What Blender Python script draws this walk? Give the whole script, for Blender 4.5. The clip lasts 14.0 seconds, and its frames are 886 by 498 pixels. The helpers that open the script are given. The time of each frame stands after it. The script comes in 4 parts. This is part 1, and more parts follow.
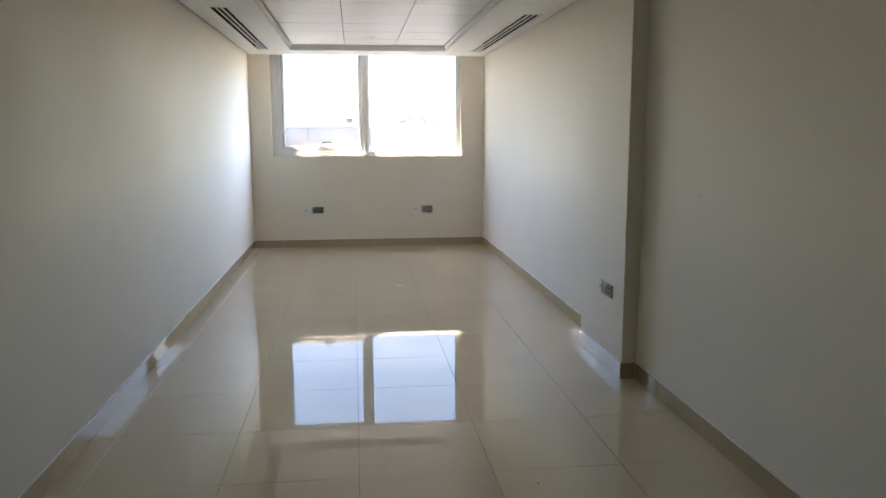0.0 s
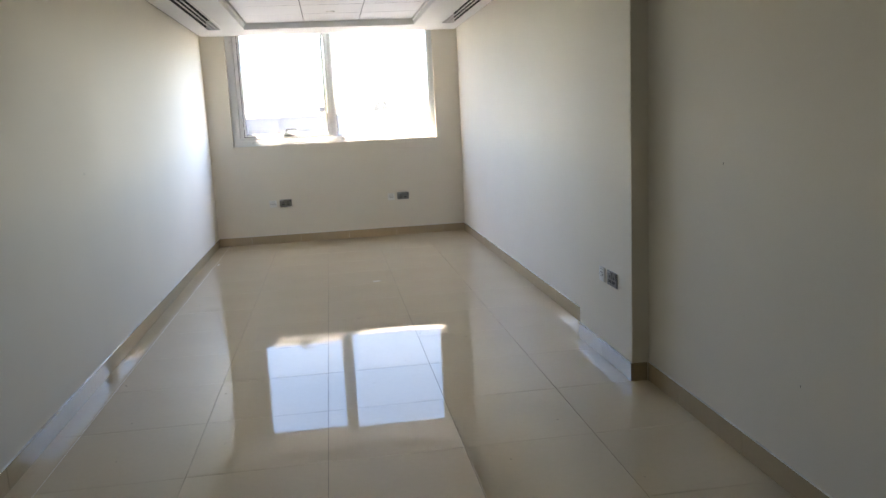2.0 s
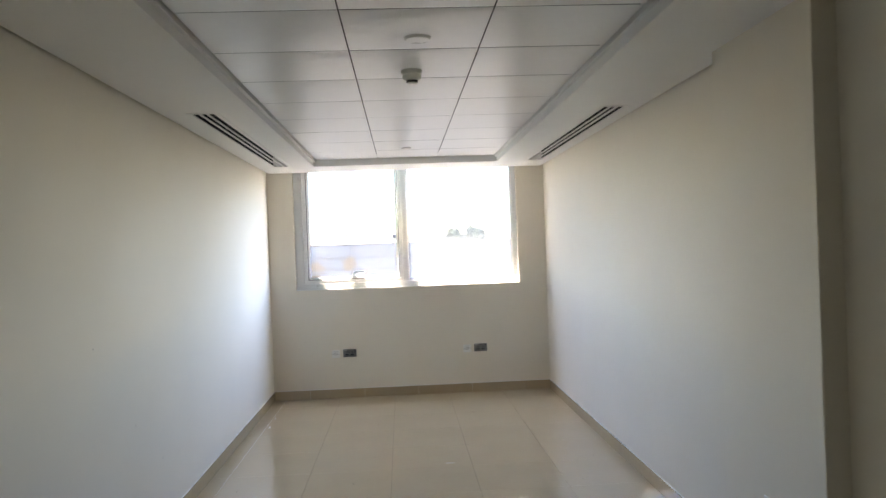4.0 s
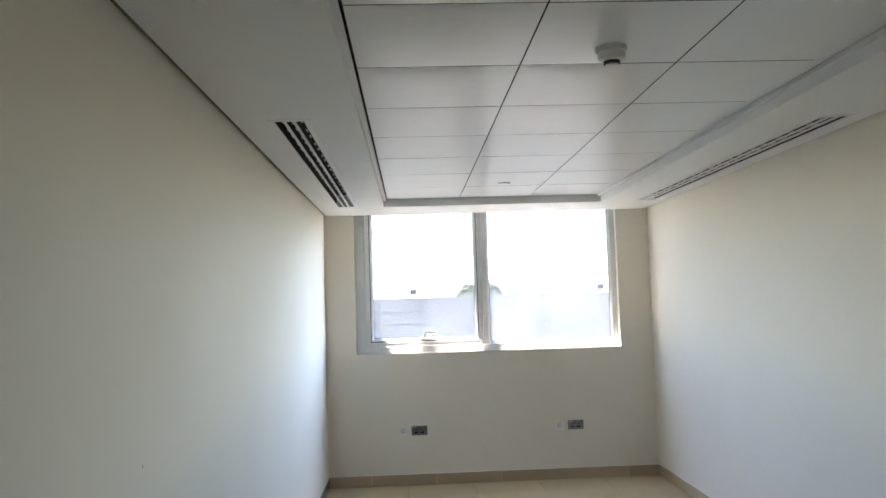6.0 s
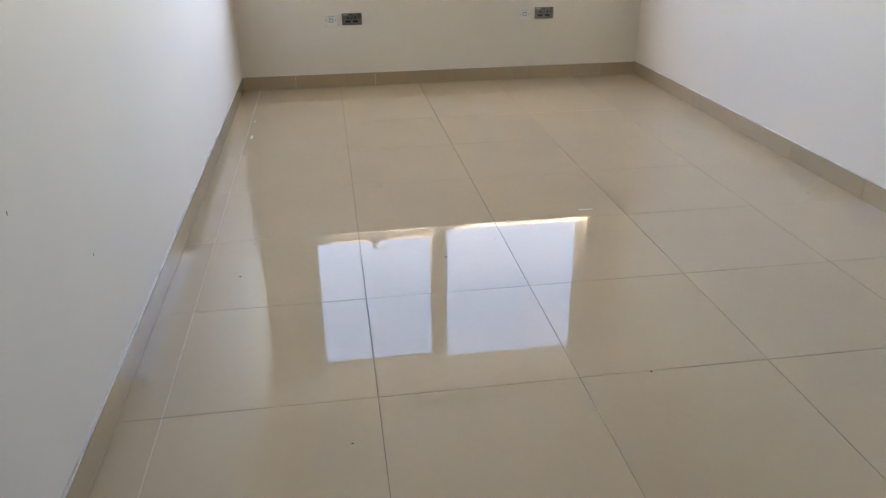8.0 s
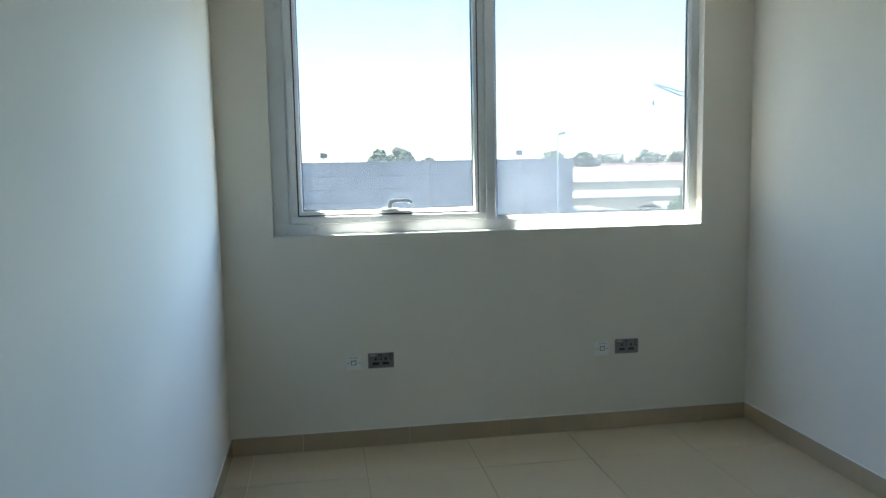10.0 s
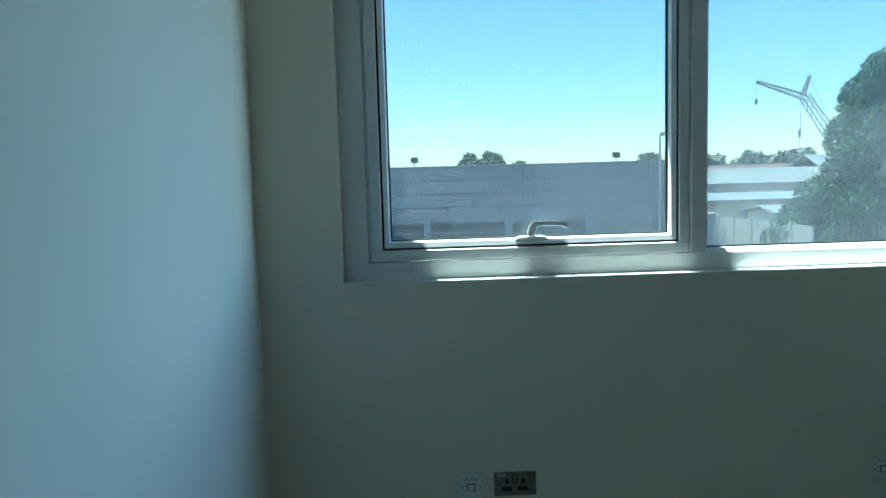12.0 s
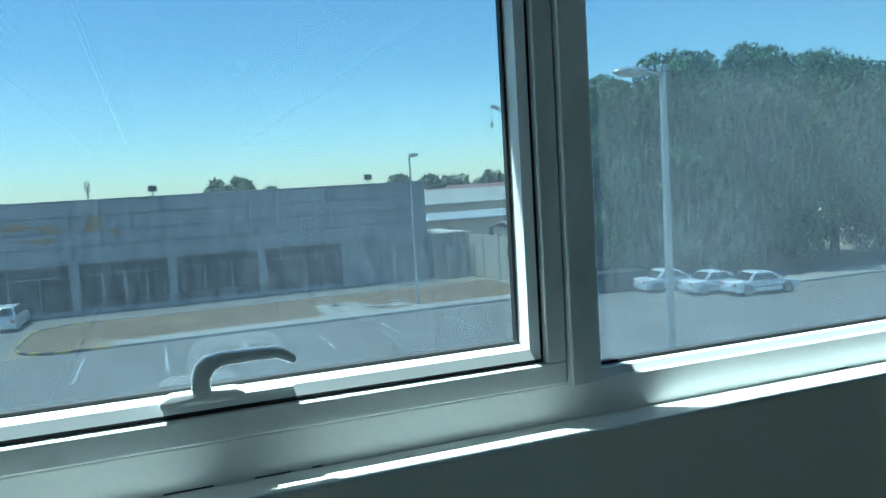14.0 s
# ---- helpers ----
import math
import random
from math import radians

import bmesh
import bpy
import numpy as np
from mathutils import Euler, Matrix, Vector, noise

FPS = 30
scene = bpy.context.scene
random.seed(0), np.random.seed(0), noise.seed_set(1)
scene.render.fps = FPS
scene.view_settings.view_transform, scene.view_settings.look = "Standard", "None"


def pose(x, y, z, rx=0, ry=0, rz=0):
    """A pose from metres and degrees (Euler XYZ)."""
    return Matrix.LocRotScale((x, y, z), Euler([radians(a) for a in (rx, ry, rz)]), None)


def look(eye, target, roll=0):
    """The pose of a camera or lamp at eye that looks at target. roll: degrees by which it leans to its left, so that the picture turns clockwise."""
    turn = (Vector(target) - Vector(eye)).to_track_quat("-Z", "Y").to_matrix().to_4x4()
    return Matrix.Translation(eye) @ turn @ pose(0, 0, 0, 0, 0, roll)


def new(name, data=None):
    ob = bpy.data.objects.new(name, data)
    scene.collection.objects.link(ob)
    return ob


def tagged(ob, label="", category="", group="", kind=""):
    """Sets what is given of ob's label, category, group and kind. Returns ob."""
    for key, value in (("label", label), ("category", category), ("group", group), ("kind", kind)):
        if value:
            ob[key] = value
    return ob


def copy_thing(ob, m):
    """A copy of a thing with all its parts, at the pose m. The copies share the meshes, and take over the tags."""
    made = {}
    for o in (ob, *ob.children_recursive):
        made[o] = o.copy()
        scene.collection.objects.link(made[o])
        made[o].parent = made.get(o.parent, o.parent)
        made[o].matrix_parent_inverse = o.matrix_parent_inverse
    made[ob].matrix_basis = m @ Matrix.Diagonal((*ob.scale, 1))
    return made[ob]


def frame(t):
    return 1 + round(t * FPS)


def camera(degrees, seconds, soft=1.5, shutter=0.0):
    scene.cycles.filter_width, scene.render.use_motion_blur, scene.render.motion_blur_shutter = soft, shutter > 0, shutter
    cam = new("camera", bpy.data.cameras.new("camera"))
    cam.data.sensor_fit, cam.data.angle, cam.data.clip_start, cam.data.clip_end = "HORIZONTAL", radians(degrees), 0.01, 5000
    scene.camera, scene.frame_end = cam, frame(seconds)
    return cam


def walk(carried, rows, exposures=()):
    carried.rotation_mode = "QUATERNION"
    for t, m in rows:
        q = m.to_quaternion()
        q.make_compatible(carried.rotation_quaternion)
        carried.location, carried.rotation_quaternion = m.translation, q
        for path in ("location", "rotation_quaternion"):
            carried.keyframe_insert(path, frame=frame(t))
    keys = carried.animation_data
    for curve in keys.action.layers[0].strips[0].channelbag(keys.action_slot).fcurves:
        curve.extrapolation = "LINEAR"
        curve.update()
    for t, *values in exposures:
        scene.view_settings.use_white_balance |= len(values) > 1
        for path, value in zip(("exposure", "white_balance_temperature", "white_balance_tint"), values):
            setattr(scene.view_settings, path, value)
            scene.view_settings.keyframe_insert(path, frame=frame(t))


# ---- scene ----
cam = camera(60.4, 14.0)
PATH = [
    (0, (1.331, -10.231, 1.508), (1.559, -8.267, 1.207), -0.1),
    (0.5, (1.373, -10.114, 1.508), (1.657, -8.158, 1.201), -0.8),
    (1, (1.376, -9.932, 1.494), (1.696, -7.983, 1.18), -2.1),
    (1.5, (1.417, -9.744, 1.449), (1.806, -7.812, 1.11), -2.4),
    (2, (1.433, -9.574, 1.447), (1.707, -7.623, 1.106), -2.8),
    (2.5, (1.48, -9.352, 1.464), (1.553, -7.376, 1.163), -3.8),
    (3, (1.508, -9.111, 1.488), (1.656, -7.123, 1.319), -3.3),
    (3.5, (1.533, -8.804, 1.49), (1.808, -6.823, 1.448), -1.9),
    (4, (1.457, -8.494, 1.645), (1.566, -6.497, 1.637), -2.1),
    (4.2, (1.35, -8.304, 1.656), (1.345, -6.304, 1.694), -2.0),
    (6.3, (0.747, -6.986, 1.673), (0.871, -4.995, 1.812), -2.1),
    (6.5, (0.705, -6.86, 1.635), (0.873, -4.868, 1.587), -2.6),
    (6.7, (0.667, -6.725, 1.616), (0.879, -4.754, 1.355), -2.4),
    (7, (0.687, -6.524, 1.524), (0.933, -4.616, 0.975), -1.5),
    (7.5, (0.695, -6.175, 1.304), (0.959, -4.367, 0.491), -0.6),
    (8, (0.659, -5.852, 1.302), (0.918, -4.055, 0.464), -0.7),
    (8.5, (0.641, -5.483, 1.394), (0.926, -3.628, 0.703), -1.5),
    (9, (0.56, -5.058, 1.503), (0.878, -3.142, 1.028), -1.1),
    (9.2, (0.544, -4.903, 1.526), (0.858, -2.967, 1.133), -0.8),
    (11.3, (0.523, -3.114, 1.59), (0.836, -1.145, 1.431), -1.1),
    (11.5, (0.501, -2.978, 1.583), (0.763, -1.002, 1.418), -1.6),
    (12, (0.51, -2.532, 1.572), (0.593, -0.544, 1.373), -1.6),
    (12.5, (0.536, -2.161, 1.548), (0.654, -0.174, 1.347), -0.8),
    (13, (0.627, -1.759, 1.575), (1.022, 0.193, 1.397), -1.5),
    (13.2, (0.683, -1.59, 1.581), (1.177, 0.34, 1.41), -1.9),
    (13.5, (0.764, -1.343, 1.586), (1.369, 0.556, 1.422), -2.5),
    (13.6, (0.791, -1.263, 1.597), (1.422, 0.628, 1.433), -2.8),
    (14, (0.879, -0.994, 1.6), (1.582, 0.871, 1.434), -3.4),
]
# the picture's exposure and white balance: seconds, stops, kelvin, tint
EXPOSURES = [
    (0.0, 5.35, 7600, 22), (2.0, 5.4, 7600, 22), (4.2, 5.3, 7500, 22), (6.3, 5.15, 7100, 18), (7.0, 4.95, 7600, 22), (7.5, 5.55, 8100, 25),
    (8.5, 5.65, 8100, 25), (9.2, 4.85, 7200, 19), (10.2, 4.3, 6000, 0), (11.3, 3.4, 5150, -17), (12.5, 3.4, 5150, -17), (13.2, 3.0, 5000, -18), (14.0, 2.85, 4900, -18),
]
walk(cam, [(t, look(eye, target, roll)) for t, eye, target, roll in PATH], EXPOSURES)

# ---- light ----
SUN_AIM = Vector((-0.24, 0.16, 1.0)).normalized()
world = bpy.data.worlds.new("sky")
scene.world = world
world.use_nodes = True
wn = world.node_tree.nodes
sky = wn.new("ShaderNodeTexSky")
sky.sky_type = "NISHITA"
sky.sun_disc = False
sky.sun_elevation = math.asin(SUN_AIM.z)
sky.sun_rotation = math.atan2(SUN_AIM.x, SUN_AIM.y)
sky.air_density, sky.dust_density = 1.0, 0.25
sky.ozone_density = 1.6
world.node_tree.links.new(sky.outputs[0], wn["Background"].inputs[0])
wn["Background"].inputs[1].default_value = 0.135
sun = new("sun", bpy.data.lights.new("sun", "SUN"))
sun.data.energy, sun.data.angle, sun.data.color = 2.9, radians(0.5), (1.0, 0.95, 0.87)
sun.matrix_world = look(SUN_AIM * 60, (0, 0, 0))
# the window opening, named to the sky's light
opening = new("window_daylight", bpy.data.lights.new("window_daylight", "AREA"))
opening.data.shape, opening.data.size, opening.data.size_y = "RECTANGLE", 2.48, 1.45
opening.data.cycles.is_portal = True
opening.matrix_world = look((1.522, 0.20, 1.9325), (1.522, -1.0, 1.9325))


# ---- materials ----
def material(name, color, rough=0.5, metal=0.0, vary=0.12, size=3.0, fine=60.0, bump=0.05, spec=0.5, stain=None, each=0.0, stretch=(1, 1, 1), depth=0.002):
    """A painted or mineral surface: broad and fine variation of colour and roughness, and a fine relief."""
    m = bpy.data.materials.new(name)
    m.use_nodes = True
    nt = m.node_tree
    n, lk = nt.nodes, nt.links
    p = n["Principled BSDF"]
    p.inputs["Metallic"].default_value = metal
    p.inputs["Specular IOR Level"].default_value = spec
    tc = n.new("ShaderNodeTexCoord")
    mp = n.new("ShaderNodeMapping")
    mp.inputs["Scale"].default_value = stretch
    lk.new(tc.outputs["Object"], mp.inputs[0])
    big, small = n.new("ShaderNodeTexNoise"), n.new("ShaderNodeTexNoise")
    big.inputs["Scale"].default_value, big.inputs["Detail"].default_value = size, 4
    small.inputs["Scale"].default_value, small.inputs["Detail"].default_value = fine, 3
    for t in (big, small):
        lk.new(mp.outputs[0], t.inputs["Vector"])
    mixed = n.new("ShaderNodeMath")
    mixed.operation = "MULTIPLY_ADD"
    mixed.inputs[1].default_value = 0.6
    lk.new(big.outputs[0], mixed.inputs[0])
    half = n.new("ShaderNodeMath")
    half.operation = "MULTIPLY"
    half.inputs[1].default_value = 0.4
    lk.new(small.outputs[0], half.inputs[0])
    lk.new(half.outputs[0], mixed.inputs[2])
    fac = mixed.outputs[0]
    if each:
        info = n.new("ShaderNodeObjectInfo")
        add = n.new("ShaderNodeMath")
        add.operation = "MULTIPLY_ADD"
        add.inputs[1].default_value = each
        lk.new(info.outputs["Random"], add.inputs[0])
        lk.new(fac, add.inputs[2])
        fac = add.outputs[0]
    ramp = n.new("ShaderNodeMapRange")
    ramp.inputs[1].default_value, ramp.inputs[2].default_value = 0.3, 0.7 + each
    ramp.inputs[3].default_value, ramp.inputs[4].default_value = 1 - vary, 1 + vary
    lk.new(fac, ramp.inputs[0])
    tint = n.new("ShaderNodeVectorMath")
    tint.operation = "SCALE"
    tint.inputs[0].default_value = color
    lk.new(ramp.outputs[0], tint.inputs["Scale"])
    out = tint.outputs[0]
    if stain:
        (sc, amount, scale, low) = stain
        sn = n.new("ShaderNodeTexNoise")
        sn.inputs["Scale"].default_value, sn.inputs["Detail"].default_value = scale, 6
        lk.new(mp.outputs[0], sn.inputs["Vector"])
        sr = n.new("ShaderNodeMapRange")
        sr.inputs[1].default_value, sr.inputs[2].default_value = low, low + 0.15
        sr.inputs[4].default_value = amount
        lk.new(sn.outputs[0], sr.inputs[0])
        mx = n.new("ShaderNodeMix")
        mx.data_type = "RGBA"
        lk.new(sr.outputs[0], mx.inputs["Factor"])
        lk.new(out, mx.inputs["A"])
        mx.inputs["B"].default_value = (*sc, 1)
        out = mx.outputs["Result"]
    lk.new(out, p.inputs["Base Color"])
    rr = n.new("ShaderNodeMapRange")
    rr.inputs[3].default_value, rr.inputs[4].default_value = rough * 0.8, min(1, rough * 1.2)
    lk.new(big.outputs[0], rr.inputs[0])
    lk.new(rr.outputs[0], p.inputs["Roughness"])
    if bump:
        b = n.new("ShaderNodeBump")
        b.inputs["Strength"].default_value, b.inputs["Distance"].default_value = bump, depth
        lk.new(mixed.outputs[0], b.inputs["Height"])
        lk.new(b.outputs[0], p.inputs["Normal"])
    return m


def window_glass(name, dust, scale):
    """Glass toned dark to dim the view out, with a film of dust in rain streaks on its outer face."""
    m = bpy.data.materials.new(name)
    m.use_nodes = True
    n, lk = m.node_tree.nodes, m.node_tree.links
    n.remove(n["Principled BSDF"])
    out = n["Material Output"]
    clear, gloss, film = n.new("ShaderNodeBsdfTransparent"), n.new("ShaderNodeBsdfGlossy"), n.new("ShaderNodeBsdfTranslucent")
    clear.inputs[0].default_value = (0.33, 0.347, 0.352, 1)
    gloss.inputs["Roughness"].default_value = 0.0
    film.inputs[0].default_value = (0.75, 0.76, 0.76, 1)
    lw, pw, fr = n.new("ShaderNodeLayerWeight"), n.new("ShaderNodeMath"), n.new("ShaderNodeMath")
    pw.operation, fr.operation = "POWER", "MULTIPLY_ADD"
    pw.inputs[1].default_value = 4.0
    fr.inputs[1].default_value, fr.inputs[2].default_value = 0.9, 0.04
    lk.new(lw.outputs["Facing"], pw.inputs[0])
    lk.new(pw.outputs[0], fr.inputs[0])
    m1, m2 = n.new("ShaderNodeMixShader"), n.new("ShaderNodeMixShader")
    lk.new(fr.outputs[0], m1.inputs[0])
    lk.new(clear.outputs[0], m1.inputs[1])
    lk.new(gloss.outputs[0], m1.inputs[2])
    tc, mp = n.new("ShaderNodeTexCoord"), n.new("ShaderNodeMapping")
    mp.inputs["Scale"].default_value = (1, 1, 0.22)
    lk.new(tc.outputs["Object"], mp.inputs[0])
    streak, cloud = n.new("ShaderNodeTexNoise"), n.new("ShaderNodeTexNoise")
    streak.inputs["Scale"].default_value, streak.inputs["Detail"].default_value = scale, 5
    cloud.inputs["Scale"].default_value, cloud.inputs["Detail"].default_value = 2.2, 4
    lk.new(mp.outputs[0], streak.inputs["Vector"])
    lk.new(tc.outputs["Object"], cloud.inputs["Vector"])
    mul = n.new("ShaderNodeMath")
    mul.operation = "MULTIPLY"
    lk.new(streak.outputs[0], mul.inputs[0])
    lk.new(cloud.outputs[0], mul.inputs[1])
    mr = n.new("ShaderNodeMapRange")
    mr.inputs[1].default_value, mr.inputs[2].default_value = 0.12, 0.42
    mr.inputs[3].default_value, mr.inputs[4].default_value = dust * 0.45, dust * 1.6
    lk.new(mul.outputs[0], mr.inputs[0])
    lk.new(mr.outputs[0], m2.inputs[0])
    lk.new(m1.outputs[0], m2.inputs[1])
    lk.new(film.outputs[0], m2.inputs[2])
    lk.new(m2.outputs[0], out.inputs[0])
    return m


WALL = material("cream_wall_paint", (0.80, 0.745, 0.64), 0.75, vary=0.03, size=1.3, fine=180, bump=0.12, depth=0.001, spec=0.15)
WHITE = material("white_ceiling_paint", (0.84, 0.83, 0.81), 0.6, vary=0.03, size=2, fine=150, bump=0.08, depth=0.001)
PANEL = material("white_metal_panel", (0.80, 0.79, 0.78), 0.32, vary=0.03, size=1.2, fine=20, bump=0.03, spec=0.8)
TILE = material("polished_porcelain", (0.64, 0.525, 0.365), 0.005, vary=0.035, size=2.5, fine=30, bump=0.0, each=0.05, spec=0.9)
SKIRT = material("polished_skirting", (0.44, 0.34, 0.215), 0.03, vary=0.07, size=5, fine=50, bump=0.0, each=0.2, spec=1.0)
GROUT = material("brown_grout", (0.25, 0.20, 0.145), 0.9, vary=0.4, size=6, fine=90)
GROUT_PALE = material("pale_sealant", (0.72, 0.68, 0.6), 0.7, vary=0.1, size=20, fine=90)
FRAME = material("white_coated_aluminium", (0.74, 0.75, 0.74), 0.32, vary=0.05, size=3, fine=80, bump=0.03, stain=((0.25, 0.22, 0.18), 0.5, 7.0, 0.68))
BEAD = material("white_glazing_bead", (0.80, 0.82, 0.82), 0.3, vary=0.03, fine=60, bump=0.02)
GASKET = material("black_rubber", (0.012, 0.013, 0.014), 0.6, vary=0.2)
HANDLE = material("white_cast_handle", (0.78, 0.79, 0.78), 0.35, vary=0.04, fine=70, bump=0.03)
PLASTIC = material("white_plastic", (0.82, 0.81, 0.77), 0.28, vary=0.02, bump=0.0)
STEEL = material("brushed_steel", (0.24, 0.235, 0.225), 0.36, metal=0.85, vary=0.1, size=3, fine=300, bump=0.06, stretch=(1, 1, 14))
BLACK = material("black_plastic", (0.012, 0.012, 0.012), 0.45, vary=0.1)
DARK = material("void_shade", (0.02, 0.02, 0.02), 0.9, vary=0.2)
# dark tone that paints shade into gaps, and colours the wall scuffs
GROOVE = material("painted_shade_and_scuff", (0.19, 0.16, 0.125), 0.7, vary=0.1)
GLASS_L = window_glass("dusty_glass", 0.03, 150.0)
GLASS_R = window_glass("streaked_glass", 0.05, 130.0)
ASPHALT = material("worn_asphalt", (0.235, 0.215, 0.185), 0.9, vary=0.2, size=0.25, fine=14, bump=0.3, depth=0.01, stain=((0.27, 0.25, 0.22), 0.5, 0.35, 0.52))
SAND = material("sandy_ground", (0.36, 0.30, 0.21), 0.95, vary=0.2, size=0.05, fine=3, bump=0.2, depth=0.02)
GRASS = material("dry_grass", (0.235, 0.16, 0.085), 0.95, vary=0.3, size=0.6, fine=9, bump=0.6, depth=0.05, stain=((0.36, 0.29, 0.19), 0.8, 0.3, 0.56))
PAVE = material("pale_paving", (0.42, 0.38, 0.32), 0.9, vary=0.12, size=0.8, fine=12, each=0.3)
KERB_A = material("black_kerb_paint", (0.05, 0.05, 0.045), 0.8, vary=0.2, each=0.3)
KERB_B = material("yellow_kerb_paint", (0.50, 0.38, 0.12), 0.8, vary=0.2, each=0.3)
KERB_C = material("concrete_kerb", (0.40, 0.38, 0.34), 0.85, vary=0.15, each=0.3)
LINE = material("worn_road_paint", (0.60, 0.59, 0.55), 0.8, vary=0.2, stain=((0.13, 0.125, 0.12), 0.9, 2.0, 0.52))
FACADE = material("grey_facade_panel", (0.33, 0.33, 0.34), 0.75, vary=0.10, size=0.5, fine=4, each=0.5, stretch=(1, 1, 0.7))
FACADE_LOW = material("grey_render", (0.33, 0.325, 0.315), 0.85, vary=0.15, size=0.4, fine=4, stain=((0.33, 0.25, 0.15), 0.5, 0.5, 0.58))
JOINT = material("dark_joint", (0.07, 0.07, 0.07), 0.9, vary=0.2)
RUST = material("rust_ghost_mark", (0.33, 0.21, 0.10), 0.9, vary=0.3, size=1.5, fine=9)
SHOPGLASS = material("dark_shop_glass", (0.028, 0.035, 0.042), 0.12, vary=0.5, size=0.8, fine=7, bump=0.05, stain=((0.14, 0.15, 0.16), 0.4, 0.9, 0.58), stretch=(1, 1, 0.4))
ALU = material("grey_aluminium", (0.36, 0.37, 0.38), 0.5, metal=0.3, vary=0.1)
GALV = material("galvanised_steel", (0.52, 0.52, 0.50), 0.5, metal=0.4, vary=0.1, size=1.5)
CREAM = material("cream_boundary_paint", (0.66, 0.60, 0.48), 0.85, vary=0.1, size=0.4)
ROOF = material("pale_sheet_roof", (0.50, 0.46, 0.38), 0.7, vary=0.1, size=0.2, fine=2)
ROOFW = material("white_sheet_roof", (0.50, 0.49, 0.46), 0.6, vary=0.12, size=0.3, fine=2)
REDWALL = material("red_brown_wall", (0.30, 0.16, 0.12), 0.9, vary=0.12, size=0.3)
CARPAINT = material("white_car_paint", (0.78, 0.78, 0.77), 0.2, vary=0.02, bump=0.0, spec=0.6)
CARGLASS = material("tinted_car_glass", (0.02, 0.024, 0.026), 0.06, vary=0.1, bump=0.0, spec=0.7)
TYRE = material("tyre_rubber", (0.025, 0.025, 0.025), 0.85, vary=0.2)
RIM = material("alloy_rim", (0.45, 0.45, 0.45), 0.35, metal=0.8, vary=0.1)
REDLAMP = material("red_tail_lamp", (0.35, 0.02, 0.02), 0.2, vary=0.1, bump=0.0)
BARK = material("grey_brown_bark", (0.14, 0.10, 0.07), 0.95, vary=0.3, size=3, fine=25, bump=0.6, depth=0.02)
LEAF = material("green_foliage", (0.13, 0.205, 0.08), 0.6, vary=0.45, size=0.6, fine=5, bump=0.0, spec=0.3)
LEAF_DRY = material("dusty_foliage", (0.19, 0.21, 0.125), 0.7, vary=0.35, size=0.5, fine=4, bump=0.0, spec=0.2)
SKIP = material("dark_painted_steel", (0.05, 0.055, 0.05), 0.6, vary=0.3, size=2, stain=((0.16, 0.09, 0.05), 0.6, 2.0, 0.6))
CRANE = material("grey_crane_paint", (0.30, 0.27, 0.25), 0.6, vary=0.1)


# ---- builders ----
def mesh(name, verts, faces, mat, parent=None, smooth=False):
    me = bpy.data.meshes.new(name)
    me.from_pydata(verts, [], faces)
    me.materials.append(mat)
    if smooth:
        me.shade_smooth()
    ob = new(name, me)
    ob.parent = parent
    return ob


def add_box(bm, a, b, turn=None):
    r = bmesh.ops.create_cube(bm, size=1)
    for v in r["verts"]:
        c = Vector([(a[i] + b[i]) / 2 + v.co[i] * (b[i] - a[i]) for i in range(3)])
        v.co = turn @ c if turn else c
    return r["verts"]


def add_tube(bm, p, q, r0, r1=None, seg=8):
    p, q = Vector(p), Vector(q)
    d = q - p
    turn = d.to_track_quat("Z", "Y").to_matrix().to_4x4()
    bmesh.ops.create_cone(bm, cap_ends=True, segments=seg, radius1=r0, radius2=r0 if r1 is None else r1, depth=d.length,
                          matrix=Matrix.Translation((p + q) / 2) @ turn)


def finish(bm, name, mat, parent=None, bevel=0.0, smooth=False, segments=2):
    if bevel:
        bmesh.ops.bevel(bm, geom=list(bm.edges), offset=bevel, segments=segments, profile=0.5, affect="EDGES", clamp_overlap=True)
    me = bpy.data.meshes.new(name)
    bm.to_mesh(me)
    bm.free()
    me.materials.append(mat)
    if smooth:
        me.shade_smooth()
        me.set_sharp_from_angle(angle=radians(35))
    ob = new(name, me)
    ob.parent = parent
    return ob


def boxes(name, pairs, mat, parent=None, bevel=0.0, segments=1):
    bm = bmesh.new()
    for a, b in pairs:
        add_box(bm, a, b)
    return finish(bm, name, mat, parent, bevel, segments=segments)


def tubes(name, rods, mat, parent=None, seg=8):
    bm = bmesh.new()
    for rod in rods:
        add_tube(bm, *rod, seg=seg)
    return finish(bm, name, mat, parent, smooth=True)


def prism(name, outline, y0, y1, mat, parent=None, bevel=0.0, segments=2):
    """An outline in x and z, given thickness along y."""
    bm = bmesh.new()
    front = [bm.verts.new((x, y0, z)) for x, z in outline]
    back = [bm.verts.new((x, y1, z)) for x, z in outline]
    k = len(outline)
    bm.faces.new(front)
    bm.faces.new(back[::-1])
    for i in range(k):
        bm.faces.new((front[(i + 1) % k], front[i], back[i], back[(i + 1) % k]))
    bmesh.ops.recalc_face_normals(bm, faces=bm.faces)
    return finish(bm, name, mat, parent, bevel, smooth=True, segments=segments)


def root(name, x, y, z, turn=0):
    ob = new(name)
    ob.empty_display_size = 0.2
    ob.matrix_basis = pose(x, y, z, 0, 0, turn)
    return ob


def structure(ob, label=""):
    return tagged(ob, label=label, kind="structure")


